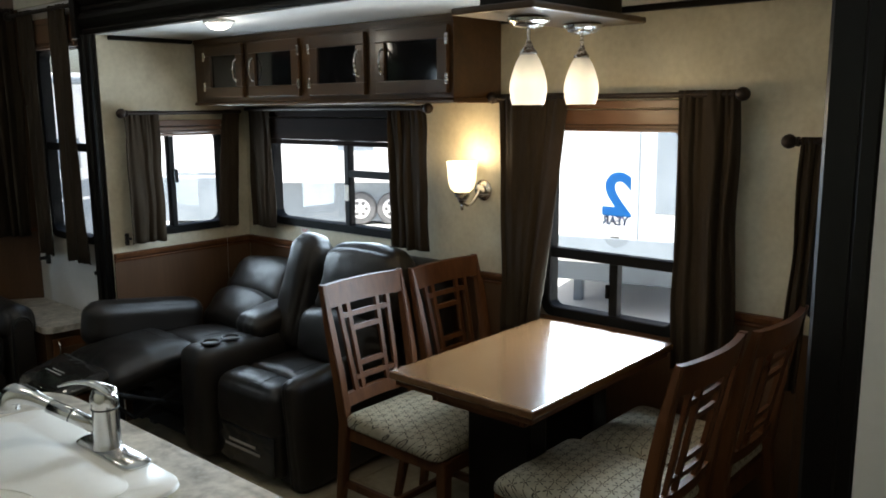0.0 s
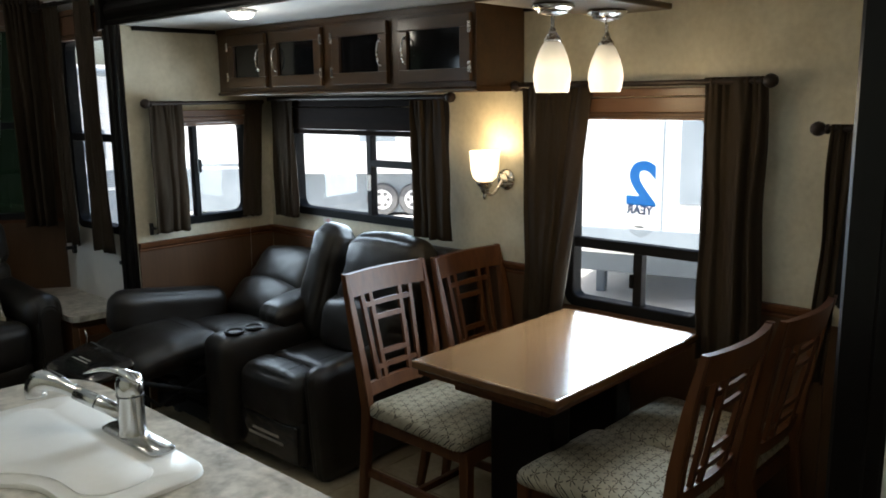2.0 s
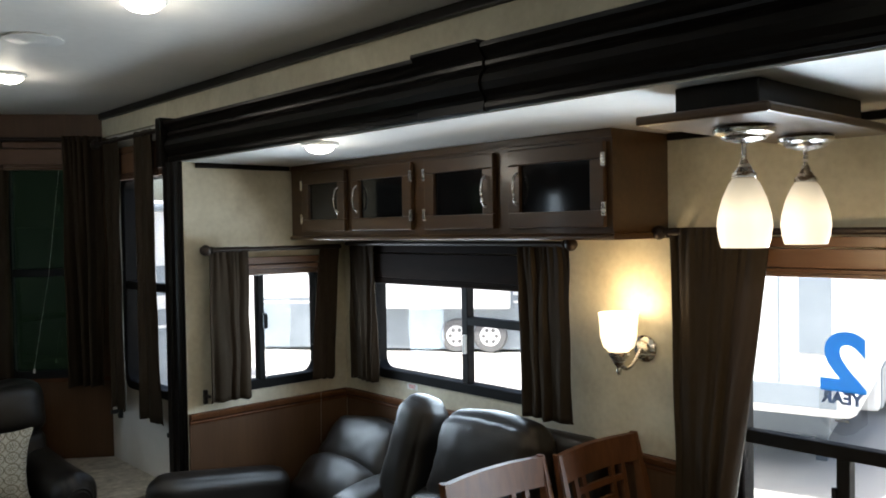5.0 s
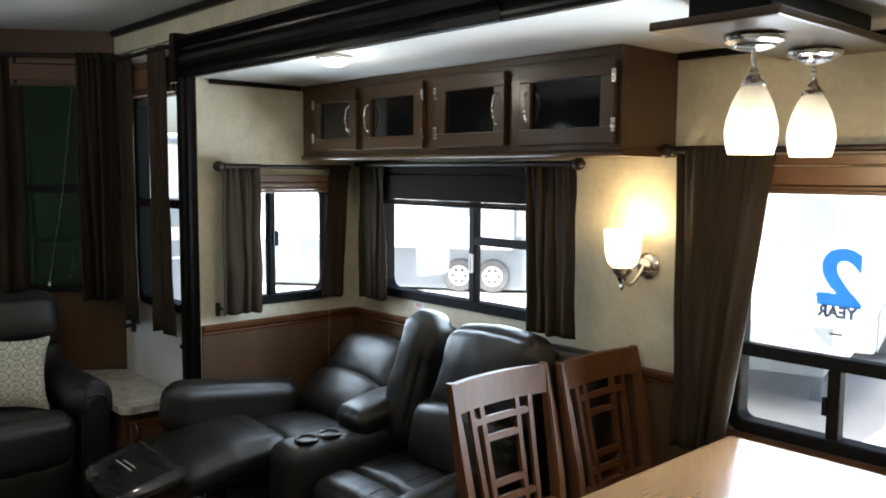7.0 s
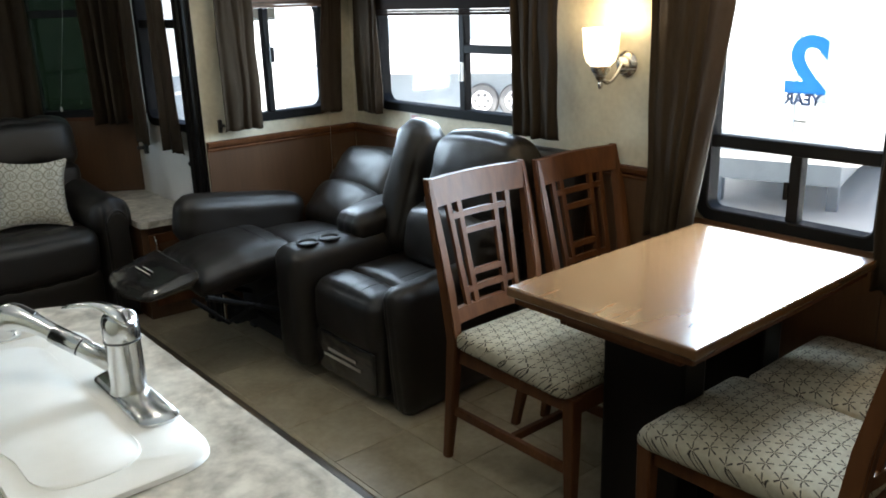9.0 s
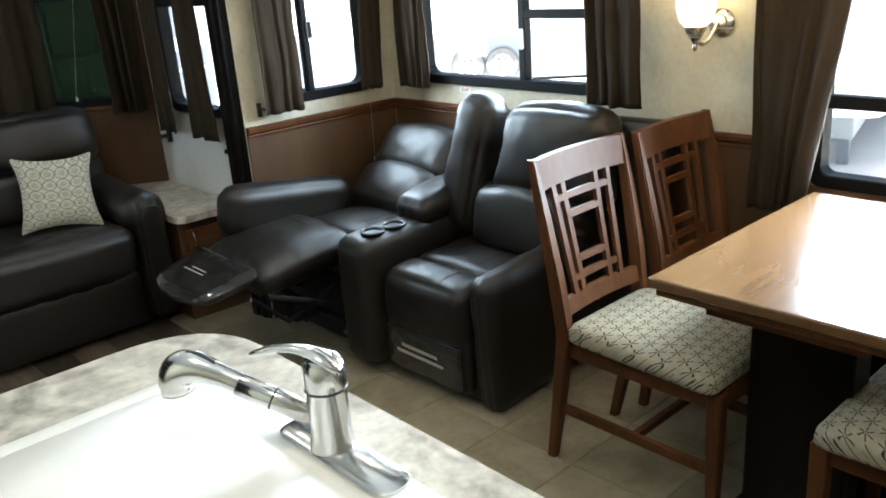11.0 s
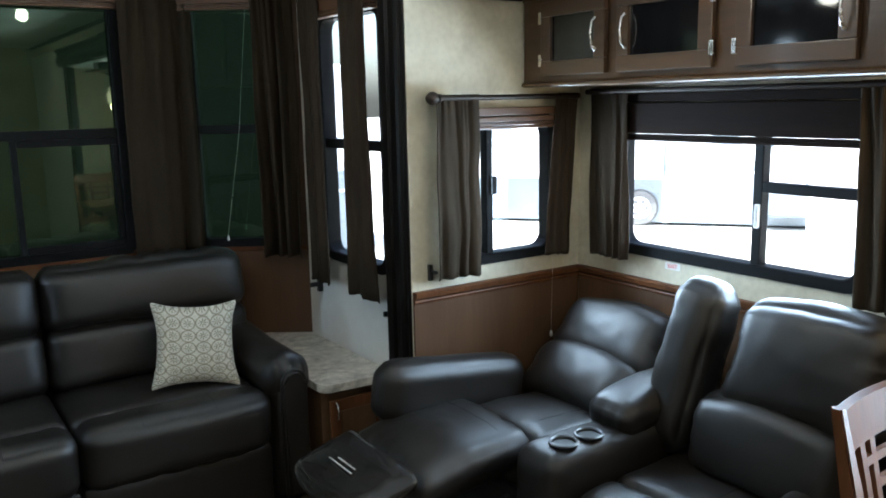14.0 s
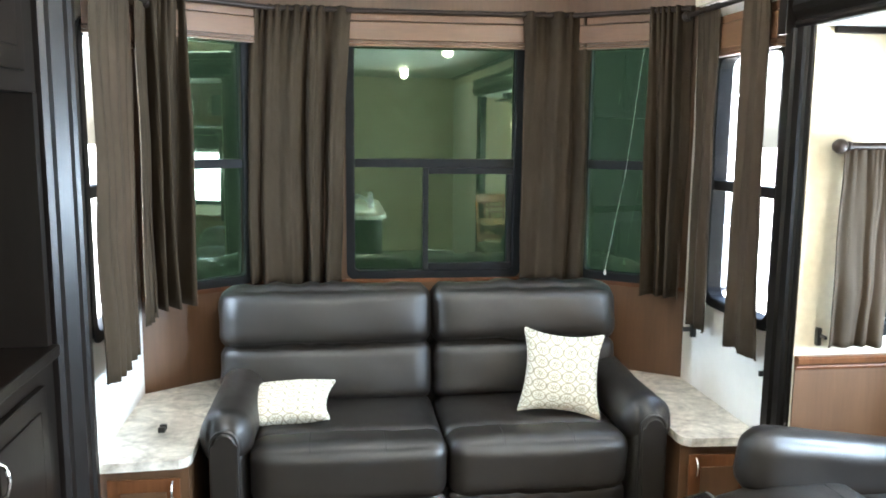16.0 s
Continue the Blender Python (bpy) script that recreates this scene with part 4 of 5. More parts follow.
# pendant lamp
pl = thing("pendant_lamp", (2.76, 1.795, 1.86), "twin alabaster-glass pendant lamp on a wooden ceiling box, lit", "pendant lamp")
part("ceiling_box", box(2.50, 3.02, 1.70, 1.89, 1.884, ZS - 0.002, 0.003), DARK_CAB, pl)
part("board", box(2.43, 3.09, 1.645, 1.945, 1.862, 1.883, 0.006), CAB_WOOD, pl)
for x in (2.625, 2.932):
    part("canopy", lathe([(0, 1.861), (0.062, 1.861), (0.066, 1.855), (0.064, 1.846), (0.05, 1.840), (0.046, 1.833), (0.02, 1.826), (0, 1.824)], (x, 1.797, 0), 32), NICKEL, pl, smooth=30)
    part("stem", lathe([(0.006, 1.826), (0.006, 1.775)], (x, 1.797, 0), 12), NICKEL, pl, smooth=60)
    part("cap", lathe([(0.007, 1.790), (0.011, 1.780), (0.018, 1.766), (0.026, 1.758), (0.027, 1.750), (0.024, 1.747)], (x, 1.797, 0), 24), NICKEL, pl, smooth=40)
    part("shade", lathe([(0.93 * q, z) for q, z in [(0.024, 1.750), (0.036, 1.735), (0.050, 1.705), (0.060, 1.670), (0.063, 1.645), (0.059, 1.615), (0.053, 1.596), (0.050, 1.596), (0.056, 1.616), (0.060, 1.645), (0.057, 1.669), (0.047, 1.703), (0.034, 1.731), (0.022, 1.746)]], (x, 1.797, 0), 36), PENDANT_GLASS, pl, "glowing swirled glass shade", smooth=60)
    lamp("pendant_bulb", (x, 1.797, 1.57), 0.85, WARM, 0.035)

# wall sconce
sc = thing("wall_sconce", (XS, 2.52, 1.2), "nickel wall sconce with a frosted glass cup, lit", "wall lamp")
part("backplate", lathe([(0, 0.0), (0.044, 0.0), (0.046, 0.006), (0.038, 0.014), (0.030, 0.018), (0.026, 0.026), (0, 0.03)], (XS - 0.001, 2.485, 1.235), 28, m=Matrix.Rotation(radians(-90), 4, "Y")), NICKEL, sc, smooth=30)
part("arm", tube(arc((XS - 0.03, 2.485, 1.235), (XS - 0.10, 2.495, 1.13), (XS - 0.11, 2.515, 1.215), 12), 0.0075, 10), NICKEL, sc, smooth=60)
part("cup", lathe([(0, 1.155), (0.006, 1.158), (0.009, 1.17), (0.006, 1.18), (0.014, 1.19), (0.022, 1.205), (0.034, 1.222), (0.036, 1.235), (0.0, 1.236)], (XS - 0.11, 2.515, 0), 24), NICKEL, sc, smooth=40)
part("shade", lathe([(0.034, 1.236), (0.050, 1.250), (0.060, 1.285), (0.062, 1.325), (0.066, 1.362), (0.063, 1.362), (0.058, 1.325), (0.056, 1.286), (0.046, 1.253), (0.030, 1.240)], (XS - 0.11, 2.515, 0), 36), SCONCE_GLASS, sc, "glowing frosted glass cup", smooth=60)
lamp("sconce_bulb", (XS - 0.11, 2.515, 1.385), 1.1, WARM, 0.03)


# ceiling lamps
def downlight(x, y, z, w):
    d = thing("ceiling_lamp", (x, y, z), "small round dome ceiling lamp, lit", "ceiling lamp", "round ceiling lamps")
    part("rim", lathe([(0, z - 0.001), (0.062, z - 0.001), (0.064, z - 0.008), (0.056, z - 0.014), (0.05, z - 0.012)], (x, y, 0), 32), WHITEPLASTIC, d, smooth=40)
    part("lens", lathe([(0.05, z - 0.012), (0.046, z - 0.022), (0.034, z - 0.031), (0.018, z - 0.036), (0, z - 0.038)], (x, y, 0), 28), LED_LENS, d, "glowing lens", smooth=180)
    if w > 2:
        spot = new("downlight_bulb", bpy.data.lights.new("downlight_bulb", "SPOT"))
        spot.data.energy, spot.data.color, spot.data.shadow_soft_size = w, COOL, 0.04
        spot.data.spot_size, spot.data.spot_blend = radians(165), 0.6
        spot.location = (x, y, z - 0.045)
    else:
        lamp("downlight_bulb", (x, y, z - 0.07), w, COOL, 0.04)


downlight(2.49, 3.24, ZS, 0.45)
for x, y, w in ((1.82, 4.32, 0.42), (1.80, 3.02, 0.5), (1.0, 3.6, 1.15), (1.05, 1.55, 4.0), (1.7, 0.2, 1.2)):
    downlight(x, y, ZC, w)
fan = thing("ceiling_bracket", (1.70, 4.33, ZC - 0.03), "dark end of a ceiling bracket beside a lamp", "bracket")
part("plate", box(1.30, 1.80, 4.37, 4.47, ZC - 0.03, ZC - 0.001, 0.008), DARK_CAB, fan)
vent = thing("ceiling_vent", (1.72, 3.66, ZC), "flat round white ceiling vent", "vent")
part("disc", lathe([(0, ZC - 0.001), (0.085, ZC - 0.001), (0.088, ZC - 0.006), (0.07, ZC - 0.012), (0.045, ZC - 0.009), (0.03, ZC - 0.014), (0, ZC - 0.015)], (1.72, 3.66, 0), 32), WHITEPLASTIC, vent, smooth=40)

# overhead cabinet
oc = thing("overhead_cabinet", (3.1, 3.26, 1.61), "dark-stained wooden overhead cabinet with four smoked-glass doors", "cabinet")
XF = 2.966
part("body", box(XF, XS - 0.002, 2.392, YE - 0.012, 1.625, ZS - 0.001, 0.003), CAB_WOOD, oc)
part("bottom_moulding", prism([(XF - 0.004, 1.625), (XF - 0.012, 1.618), (XF - 0.012, 1.610), (XF - 0.004, 1.606), (XS - 0.002, 1.606), (XS - 0.002, 1.624)], 2.382, YE - 0.012, "y"), CAB_WOOD, oc)
part("top_strip", box(XF - 0.006, XF - 0.0005, 2.392, YE - 0.012, 1.918, ZS - 0.001, 0.002), CAB_WOOD, oc)
for y0, y1, hy in ((3.742, 4.065, 3.782), (3.308, 3.688, 3.648), (2.872, 3.230, 2.905), (2.410, 2.802, 2.757)):
    d = part("door", box(XF - 0.002, XF - 0.001, y0, y1, 1.645, 1.905), CAB_WOOD, oc)
    fwid = 0.052
    for a, c, e, g in ((y0, y1, 1.645, 1.645 + fwid), (y0, y1, 1.905 - fwid, 1.905), (y0, y0 + fwid, 1.645 + fwid, 1.905 - fwid), (y1 - fwid, y1, 1.645 + fwid, 1.905 - fwid)):
        part("door_frame", box(XF - 0.022, XF - 0.003, a, c, e, g, 0.004), CAB_WOOD, d)
    part("glass", box(XF - 0.010, XF - 0.004, y0 + fwid - 0.002, y1 - fwid + 0.002, 1.645 + fwid - 0.002, 1.905 - fwid + 0.002), SMOKED, d, "smoked glass panel")
    part("handle", tube([(XF - 0.024, hy, 1.722), (XF - 0.040, hy, 1.735), (XF - 0.048, hy, 1.775), (XF - 0.040, hy, 1.815), (XF - 0.024, hy, 1.828)], [0.006, 0.0045, 0.004, 0.0045, 0.006], 10), NICKEL, d, "arched nickel handle", smooth=60)
    hg = y0 if hy > (y0 + y1) / 2 else y1
    for z in (1.70, 1.85):
        part("hinge", box(XF - 0.026, XF - 0.021, hg - 0.008, hg + 0.008, z - 0.022, z + 0.022, 0.002), NICKEL, d, "nickel hinge")

# ---- recliner loveseat ----
rc = thing("recliner_loveseat", (2.75, 3.45, 0), "dark brown leather reclining loveseat, one footrest raised", "recliner")
T = Matrix.Translation


def ry(deg):
    return Matrix.Rotation(radians(deg), 4, "Y")


def rxm(deg):
    return Matrix.Rotation(radians(deg), 4, "X")


part("base", box(2.50, 3.12, 2.84, 4.10, 0.025, 0.27, 0.01), FABRIC_BASE, rc)


part("armrest", cushion((0.66, 0.098, 0.50), 0.042, (0.004, 0.003, 0.006), 16, 0.003, 10, 1, None, T((2.80, 2.868, 0.268)) @ ry(-4), gather=(0, 1, 0.003, 110)), LEATHER, rc, smooth=180)
part("armrest", cushion((0.63, 0.15, 0.22), 0.072, (0.004, 0.004, 0.006), 16, 0.003, 10, 2, None, T((2.520, 4.068, 0.542)) @ ry(8)), LEATHER, rc, smooth=180)
part("arm_side", box(2.52, 3.05, 4.02, 4.12, 0.03, 0.40, 0.012), LEATHER, rc)


part("seat", cushion((0.38, 0.436, 0.20), 0.045, (0.0, 0.0, 0.016), 18, 0.005, 7, 5, None, T((2.80, 3.145, 0.345)), gather=(0, 1, 0.003, 70)), LEATHER, rc, smooth=180)
part("seat_roll", cushion((0.19, 0.436, 0.24), 0.06, (0.008, 0.0, 0.014), 18, 0.005, 8, 7, None, T((2.535, 3.145, 0.325)), gather=(2, 1, 0.003, 80)), LEATHER, rc, smooth=180)
part("front_panel", cushion((0.10, 0.43, 0.22), 0.03, (0.012, 0, 0.0), 10, 0.003, 9, 6, None, T((2.505, 3.145, 0.155))), LEATHER, rc, smooth=180)
film = part("wrapping_film", cushion((0.010, 0.405, 0.17), 0.005, (0.006, 0, 0), 22, 0.0035, 30, 3, None, T((2.447, 3.145, 0.150))), FILM, rc, "clear protective film over the front panel", smooth=180)
for z, w in ((0.172, 0.19), (0.145, 0.25)):
    part("print_bar", box(2.4325, 2.4335, 3.15 - w / 2, 3.15 + w / 2, z - 0.007, z + 0.006), GOLD_INK, film, "unreadable silver print")
# backs: lumbar roll below, head cushion above


def arched(drop, spread=0.0, half=0.15):
    """Bends a cushion's top down towards its sides and widens its foot on one side."""
    def f(p):
        k = max(0.0, p.z / half)
        return Vector((p.x, p.y + spread * max(0.0, -p.z / half) * (0.5 + p.y / 0.47), p.z - drop * k * (p.y / 0.24) ** 2))
    return f


part("backrest", cushion((0.19, 0.52, 0.30), 0.075, (0.040, 0.0, 0.012), 20, 0.005, 8, 8, arched(0.045), T((2.945, 3.030, 0.555)) @ ry(13), gather=(1, 2, 0.005, 90)), LEATHER, rc, smooth=180)
part("headrest", cushion((0.18, 0.475, 0.36), 0.075, (0.045, 0.0, 0.014), 22, 0.006, 9, 9, arched(0.022, 0.05, 0.18), T((3.022, 2.965, 0.795)) @ ry(14), gather=(1, 2, 0.007, 95)), LEATHER, rc, smooth=180)
part("back_shell", cushion((0.12, 0.62, 0.80), 0.05, (0, 0, 0.0), 8, 0.003, 6, 10, None, T((3.145, 2.90, 0.52)) @ ry(6)), LEATHER, rc, smooth=180)
part("console_back", cushion((0.17, 0.19, 0.55), 0.07, (0.02, 0.006, 0.012), 20, 0.005, 10, 11, None, T((2.975, 3.37, 0.715)) @ ry(15) @ rxm(5), gather=(1, 2, 0.007, 110)), LEATHER, rc, smooth=180)
con = part("console", cushion((0.60, 0.185, 0.50), 0.05, (0.004, 0.004, 0.006), 12, 0.002, 10, 12, None, T((2.68, 3.455, 0.295))), LEATHER, rc, smooth=180)
part("console_pad", cushion((0.34, 0.19, 0.11), 0.045, (0.005, 0.0, 0.02), 16, 0.004, 10, 13, None, T((2.86, 3.465, 0.585)) @ ry(-8), gather=(0, 1, 0.003, 100)), LEATHER, rc, smooth=180)
for x in (2.487, 2.590):
    part("cup_holder", lathe([(0.046, 0.556), (0.046, 0.560), (0.041, 0.562), (0.036, 0.559), (0.034, 0.552), (0.033, 0.553), (0, 0.5535)], (x, 3.43, 0), 28), PLASTIC, con, "round black cup holder", smooth=30)
    part("cup_ring", lathe([(0.044, 0.5605), (0.046, 0.558), (0.0465, 0.5555), (0.0445, 0.5555), (0.0425, 0.5612)], (x, 3.43, 0), 28), PLASTIC, con, "thin glossy rim", smooth=60)
# reclined seat
part("seat", cushion((0.50, 0.44, 0.20), 0.055, (0.0, 0.0, 0.03), 18, 0.005, 7, 15, None, T((2.755, 3.785, 0.375)) @ ry(4), gather=(0, 1, 0.005, 75)), LEATHER, rc, smooth=180)


def drape(p):
    # the leg rest droops at its outer end
    k = max(0.0, -p.x / 0.22)
    return Vector((p.x, p.y, p.z - 0.022 * k * k))


fr = part("footrest", cushion((0.46, 0.465, 0.105), 0.048, (0.0, 0.0, 0.04), 22, 0.007, 8, 16, drape, T((2.335, 3.862, 0.435)) @ ry(-3), gather=(0, 1, 0.013, 58)), LEATHER, rc, "raised leg rest", smooth=180)


def paddle(p):
    # the pad thins and narrows towards its outer end
    k = max(0.0, min(1.0, 0.5 - p.x / 0.29))
    return Vector((p.x + 0.03 * (p.y / 0.24) ** 2 * k, p.y * (1 - 0.13 * k * k), p.z * (1.05 - 0.35 * k)))


fp = part("foot_pad", cushion((0.27, 0.46, 0.052), 0.026, (0.016, 0.006, 0.014), 22, 0.004, 11, 17, paddle, T((2.018, 3.905, 0.408)) @ ry(-11)), FILM, rc, "raised foot pad under glossy clear film", smooth=180)
for x, w in ((1.985, 0.15), (2.008, 0.11)):
    part("print_bar", box(x - 0.003, x + 0.003, 3.91 - w / 2, 3.91 + w / 2, 0.4425, 0.4445), GOLD_INK, fp, "unreadable silver print")
part("backrest", cushion((0.20, 0.54, 0.31), 0.085, (0.055, 0.0, 0.01), 22, 0.006, 8, 20, arched(0.05), T((2.980, 3.815, 0.507)) @ ry(46), gather=(1, 2, 0.005, 90)), LEATHER, rc, smooth=180)
part("headrest", cushion((0.17, 0.53, 0.31), 0.075, (0.05, 0.0, 0.01), 22, 0.007, 9, 21, arched(0.035), T((3.12, 3.81, 0.658)) @ ry(44), gather=(1, 2, 0.010, 95)), LEATHER, rc, smooth=180)
part("seat_side", cushion((0.40, 0.42, 0.20), 0.03, (0, 0, 0), 8, 0.002, 9, 22, None, T((2.70, 3.79, 0.20))), FABRIC_BASE, rc, smooth=180)
mech = part("mechanism", tube([(2.50, 3.62, 0.20), (2.32, 3.62, 0.28), (2.12, 3.62, 0.365)], 0.012, 8), BLACK, rc, "black steel footrest linkage")
part("linkage_arm", tube([(2.50, 4.0, 0.20), (2.32, 4.0, 0.28), (2.12, 4.0, 0.365)], 0.012, 8), BLACK, mech)
part("linkage_arm", tube([(2.46, 3.66, 0.30), (2.22, 3.66, 0.22), (2.08, 3.66, 0.355)], 0.010, 8), BLACK, mech)
part("cross_tube", tube([(2.30, 3.60, 0.285), (2.30, 4.02, 0.285)], 0.012, 8), BLACK, mech)
part("cross_tube", tube([(2.44, 3.60, 0.16), (2.44, 4.02, 0.16)], 0.014, 8), BLACK, mech)
part("motor", box(2.25, 2.36, 3.66, 3.74, 0.20, 0.27, 0.012), BLACK, mech)
part("bright_rod", tube([(2.43, 3.605, 0.115), (2.53, 3.605, 0.095)], 0.009, 10), CHROME, mech, "short bright steel rod", smooth=60)


def stitch(on, pts):
    """Lays a sewn seam over a padded part: points given in plan are dropped onto its top."""
    base = ORIGIN[on.name]
    bm = bmesh.new()
    bm.from_mesh(on.data)
    tree = BVHTree.FromBMesh(bm)
    bm.free()
    run = []
    for a, c in zip(pts, pts[1:]):
        for k in range(9):
            q = Vector(a).lerp(Vector(c), k / 8)
            hit = tree.ray_cast(Vector((q.x, q.y, 2)) - base, Vector((0, 0, -1)))[0]
            if hit and (not run or (hit + base - run[-1]).length > 0.002):
                run.append(hit + base + Vector((0, 0, -0.0005)))
    if len(run) > 2:
        part("seam", tube(run, 0.0022, 6), FABRIC_BASE, on, "dark sewn seam", smooth=60)


for on in [o for o in rc.children if o.name.startswith("seat")]:
    xs = [(on.matrix_basis @ v.co).x + ORIGIN[on.name].x for v in on.data.vertices]
    ys = [v.co.y + ORIGIN[on.name].y for v in on.data.vertices]
    if "side" in on.name:
        continue
    ym = min(ys) + 0.30 * (max(ys) - min(ys))
    stitch(on, [(min(xs) + 0.004, ym, 0), (max(xs) - 0.02, ym, 0)])
stitch(fr, [(2.45, 3.66, 0), (2.45, 4.06, 0)])
for x, y in ((2.54, 2.88), (3.06, 2.88), (2.54, 4.06), (3.06, 4.06)):
    part("foot", box(x - 0.025, x + 0.025, y - 0.025, y + 0.025, 0.0, 0.026, 0.003), PLASTIC, rc)

# ---- lounge: sofa, pillows, end tables ----
sf = thing("sofa", (1.34, 4.9, 0), "dark brown leather two-seat sofa bed with rolled arms", "sofa")
part("base", box(0.57, 2.08, 4.62, 5.24, 0.02, 0.28, 0.01), FABRIC_BASE, sf)
for i, (x0, x1) in enumerate(((0.625, 1.338), (1.342, 2.025))):
    xc, wd = (x0 + x1) / 2, x1 - x0
    part("front_panel", cushion((wd - 0.004, 0.07, 0.255), 0.02, (0, 0.006, 0), 10, 0.002, 8, 30 + i, None, T((xc, 4.60, 0.155))), LEATHER, sf, smooth=180)

    part("seat", cushion((wd, 0.46, 0.19), 0.05, (0.0, 0.004, 0.012), 18, 0.005, 6, 32 + i, None, T((xc, 4.91, 0.395)), gather=(1, 0, 0.004, 60)), LEATHER, sf, smooth=180)
    part("seat_roll", cushion((wd, 0.19, 0.225), 0.06, (0.0, 0.012, 0.010), 20, 0.006, 6, 52 + i, None, T((xc, 4.615, 0.382)), gather=(2, 0, 0.005, 55)), LEATHER, sf, smooth=180)
    for u in (0.30, 0.68):
        stitch(sf.children[-1], [(x0 + u * wd, 4.53, 0), (x0 + u * wd, 4.70, 0)])
    xo = xc + (-0.083 if i == 0 else 0.06)
    part("back_cushion", cushion((wd + (0.165 if i == 0 else 0.12), 0.20, 0.26), 0.06, (0, 0.02, 0.006), 20, 0.006, 7, 34 + i, None, T((xo, 5.14, 0.595)) @ rxm(-8), gather=(2, 0, 0.008, 44)), LEATHER, sf, smooth=180)
    part("head_cushion", cushion((wd + (0.175 if i == 0 else 0.13), 0.20, 0.27), 0.075, (0, 0.028, 0.012), 18, 0.006, 7, 36 + i, None, T((xo, 5.165, 0.825)) @ rxm(-8), gather=(2, 0, 0.011, 38)), LEATHER, sf, smooth=180)
part("back_shell", cushion((1.58, 0.12, 0.85), 0.04, (0, 0, 0), 10, 0.002, 6, 40, None, T((1.34, 5.27, 0.45)) @ rxm(-3)), LEATHER, sf, smooth=180)
for s, xc in ((-1, 0.555), (1, 2.098)):
    part("armrest", cushion((0.13, 0.62, 0.48), 0.05, (0.004, 0.004, 0), 12, 0.003, 9, 42 + s, None, T((xc, 4.86, 0.275))), LEATHER, sf, smooth=180)

    def flare(p):
        # the roll swells and turns outward towards its front
        k = max(0.0, -p.y / 0.33)
        return Vector((p.x * (1 + 0.10 * k) + s * 0.012 * k, p.y, p.z * (1 + 0.10 * k)))
    roll = part("arm_roll", cushion((0.18, 0.66, 0.19), 0.088, (0.0, 0.004, 0.0), 18, 0.005, 9, 45 + s, flare, T((xc, 4.86, 0.535)) @ rxm(4), gather=(1, 0, 0.006, 120)), LEATHER, sf, smooth=180)
    xf = xc + s * 0.010
    arch = [(xf - 0.047, 0.06)] + [(xf - 0.047 * math.cos(math.pi * k / 14), 0.515 + 0.05 * math.sin(math.pi * k / 14)) for k in range(15)] + [(xf + 0.047, 0.06)]
    panel = prism(arch, 4.512, 4.556, "y")
    bmesh.ops.bevel(panel, geom=[q for q in panel.edges if max(v.co.y for v in q.verts) < 4.52], offset=0.012, segments=3, affect="EDGES")
    part("arm_front", panel, LEATHER, sf, smooth=50)
    part("piping", tube([Vector((x, 4.526, z)) for x, z in arch], 0.006, 8), LEATHER, sf, smooth=60)
for x in (0.64, 2.04):
    for y in (4.66, 5.18):
        part("foot", box(x - 0.025, x + 0.025, y - 0.025, y + 0.025, 0, 0.021), PLASTIC, sf)


def throw_pillow(centre, right, up, w, h, thick, label, seed):
    r = Vector(right).normalized()
    u = Vector(up)
    u = (u - r * u.dot(r)).normalized()
    f = r.cross(u)
    m = Matrix((r, u, f)).transposed().to_4x4()
    root = thing("throw_pillow", centre, label, "pillow", "star-print throw pillows")

    def pinch(p):
        a, b = abs(p.x) / (w / 2), abs(p.y) / (h / 2)
        e = max(0.0, 1 - a ** 2.6) ** 0.55 * max(0.0, 1 - b ** 2.6) ** 0.55
        corner = (a * b) ** 3
        return Vector((p.x * (1 - 0.09 * (1 - b ** 2) * a) * (1 + 0.09 * corner), p.y * (1 - 0.09 * (1 - a ** 2) * b) * (1 + 0.09 * corner), p.z * (0.06 + 0.94 * e)))
    b = cushion((w, h, thick), 0.012, (0, 0, 0), 22, 0.004, 14, seed, pinch)
    ORIGIN[root.name] = Vector()
    part("cover", b, PILLOW_PRINT, root, smooth=180)
    root.matrix_basis = Matrix.Translation(centre) @ m
    return root


throw_pillow((1.840, 4.850, 0.642), (0.312, -0.08, -0.022), (0.052, 0.18, 0.272), 0.31, 0.335, 0.13, "square cream star-print pillow propped on the sofa", 50)
throw_pillow((0.745, 4.875, 0.548), (0.32, -0.03, 0.022), (0.03, 0.30, 0.062), 0.335, 0.28, 0.12, "square cream star-print pillow lying on the sofa", 51)


def end_table(flip, label):
    sx = (lambda x: 2.63 - x) if flip else (lambda x: x)
    root = thing("end_table", (sx(2.35), 4.8, 0), label, "end table", "stone-top end tables")
    outline = [(2.19, 4.50), (2.20, 4.468), (2.225, 4.452), (2.42, 4.442), (2.495, 4.438), (2.495, 5.178), (2.19, 5.392)]
    part("top", prism([(sx(x), y) for x, y in outline], 0.468, 0.500, "z"), LAMINATE, root, "pale stone-look top with rounded corner")
    part("body", prism([(sx(x), y) for x, y in ((2.20, 4.49), (2.49, 4.475), (2.49, 5.17), (2.20, 5.37))], 0.0, 0.467, "z"), CHERRY_PANEL, root)
    a, c = sorted((sx(2.225), sx(2.465)))
    d = part("door", box(a, c, 4.462, 4.473, 0.07, 0.43, 0.003), CHERRY, root)
    part("door_panel", box(a + 0.045, c - 0.045, 4.456, 4.4615, 0.115, 0.385, 0.003), CHERRY_PANEL, d)
    hx = sx(2.25)
    part("handle", tube([(hx, 4.461, 0.35), (hx, 4.446, 0.36), (hx, 4.440, 0.385), (hx, 4.446, 0.41), (hx, 4.461, 0.42)], 0.004, 8), NICKEL, d, "small nickel handle", smooth=60)
    return root


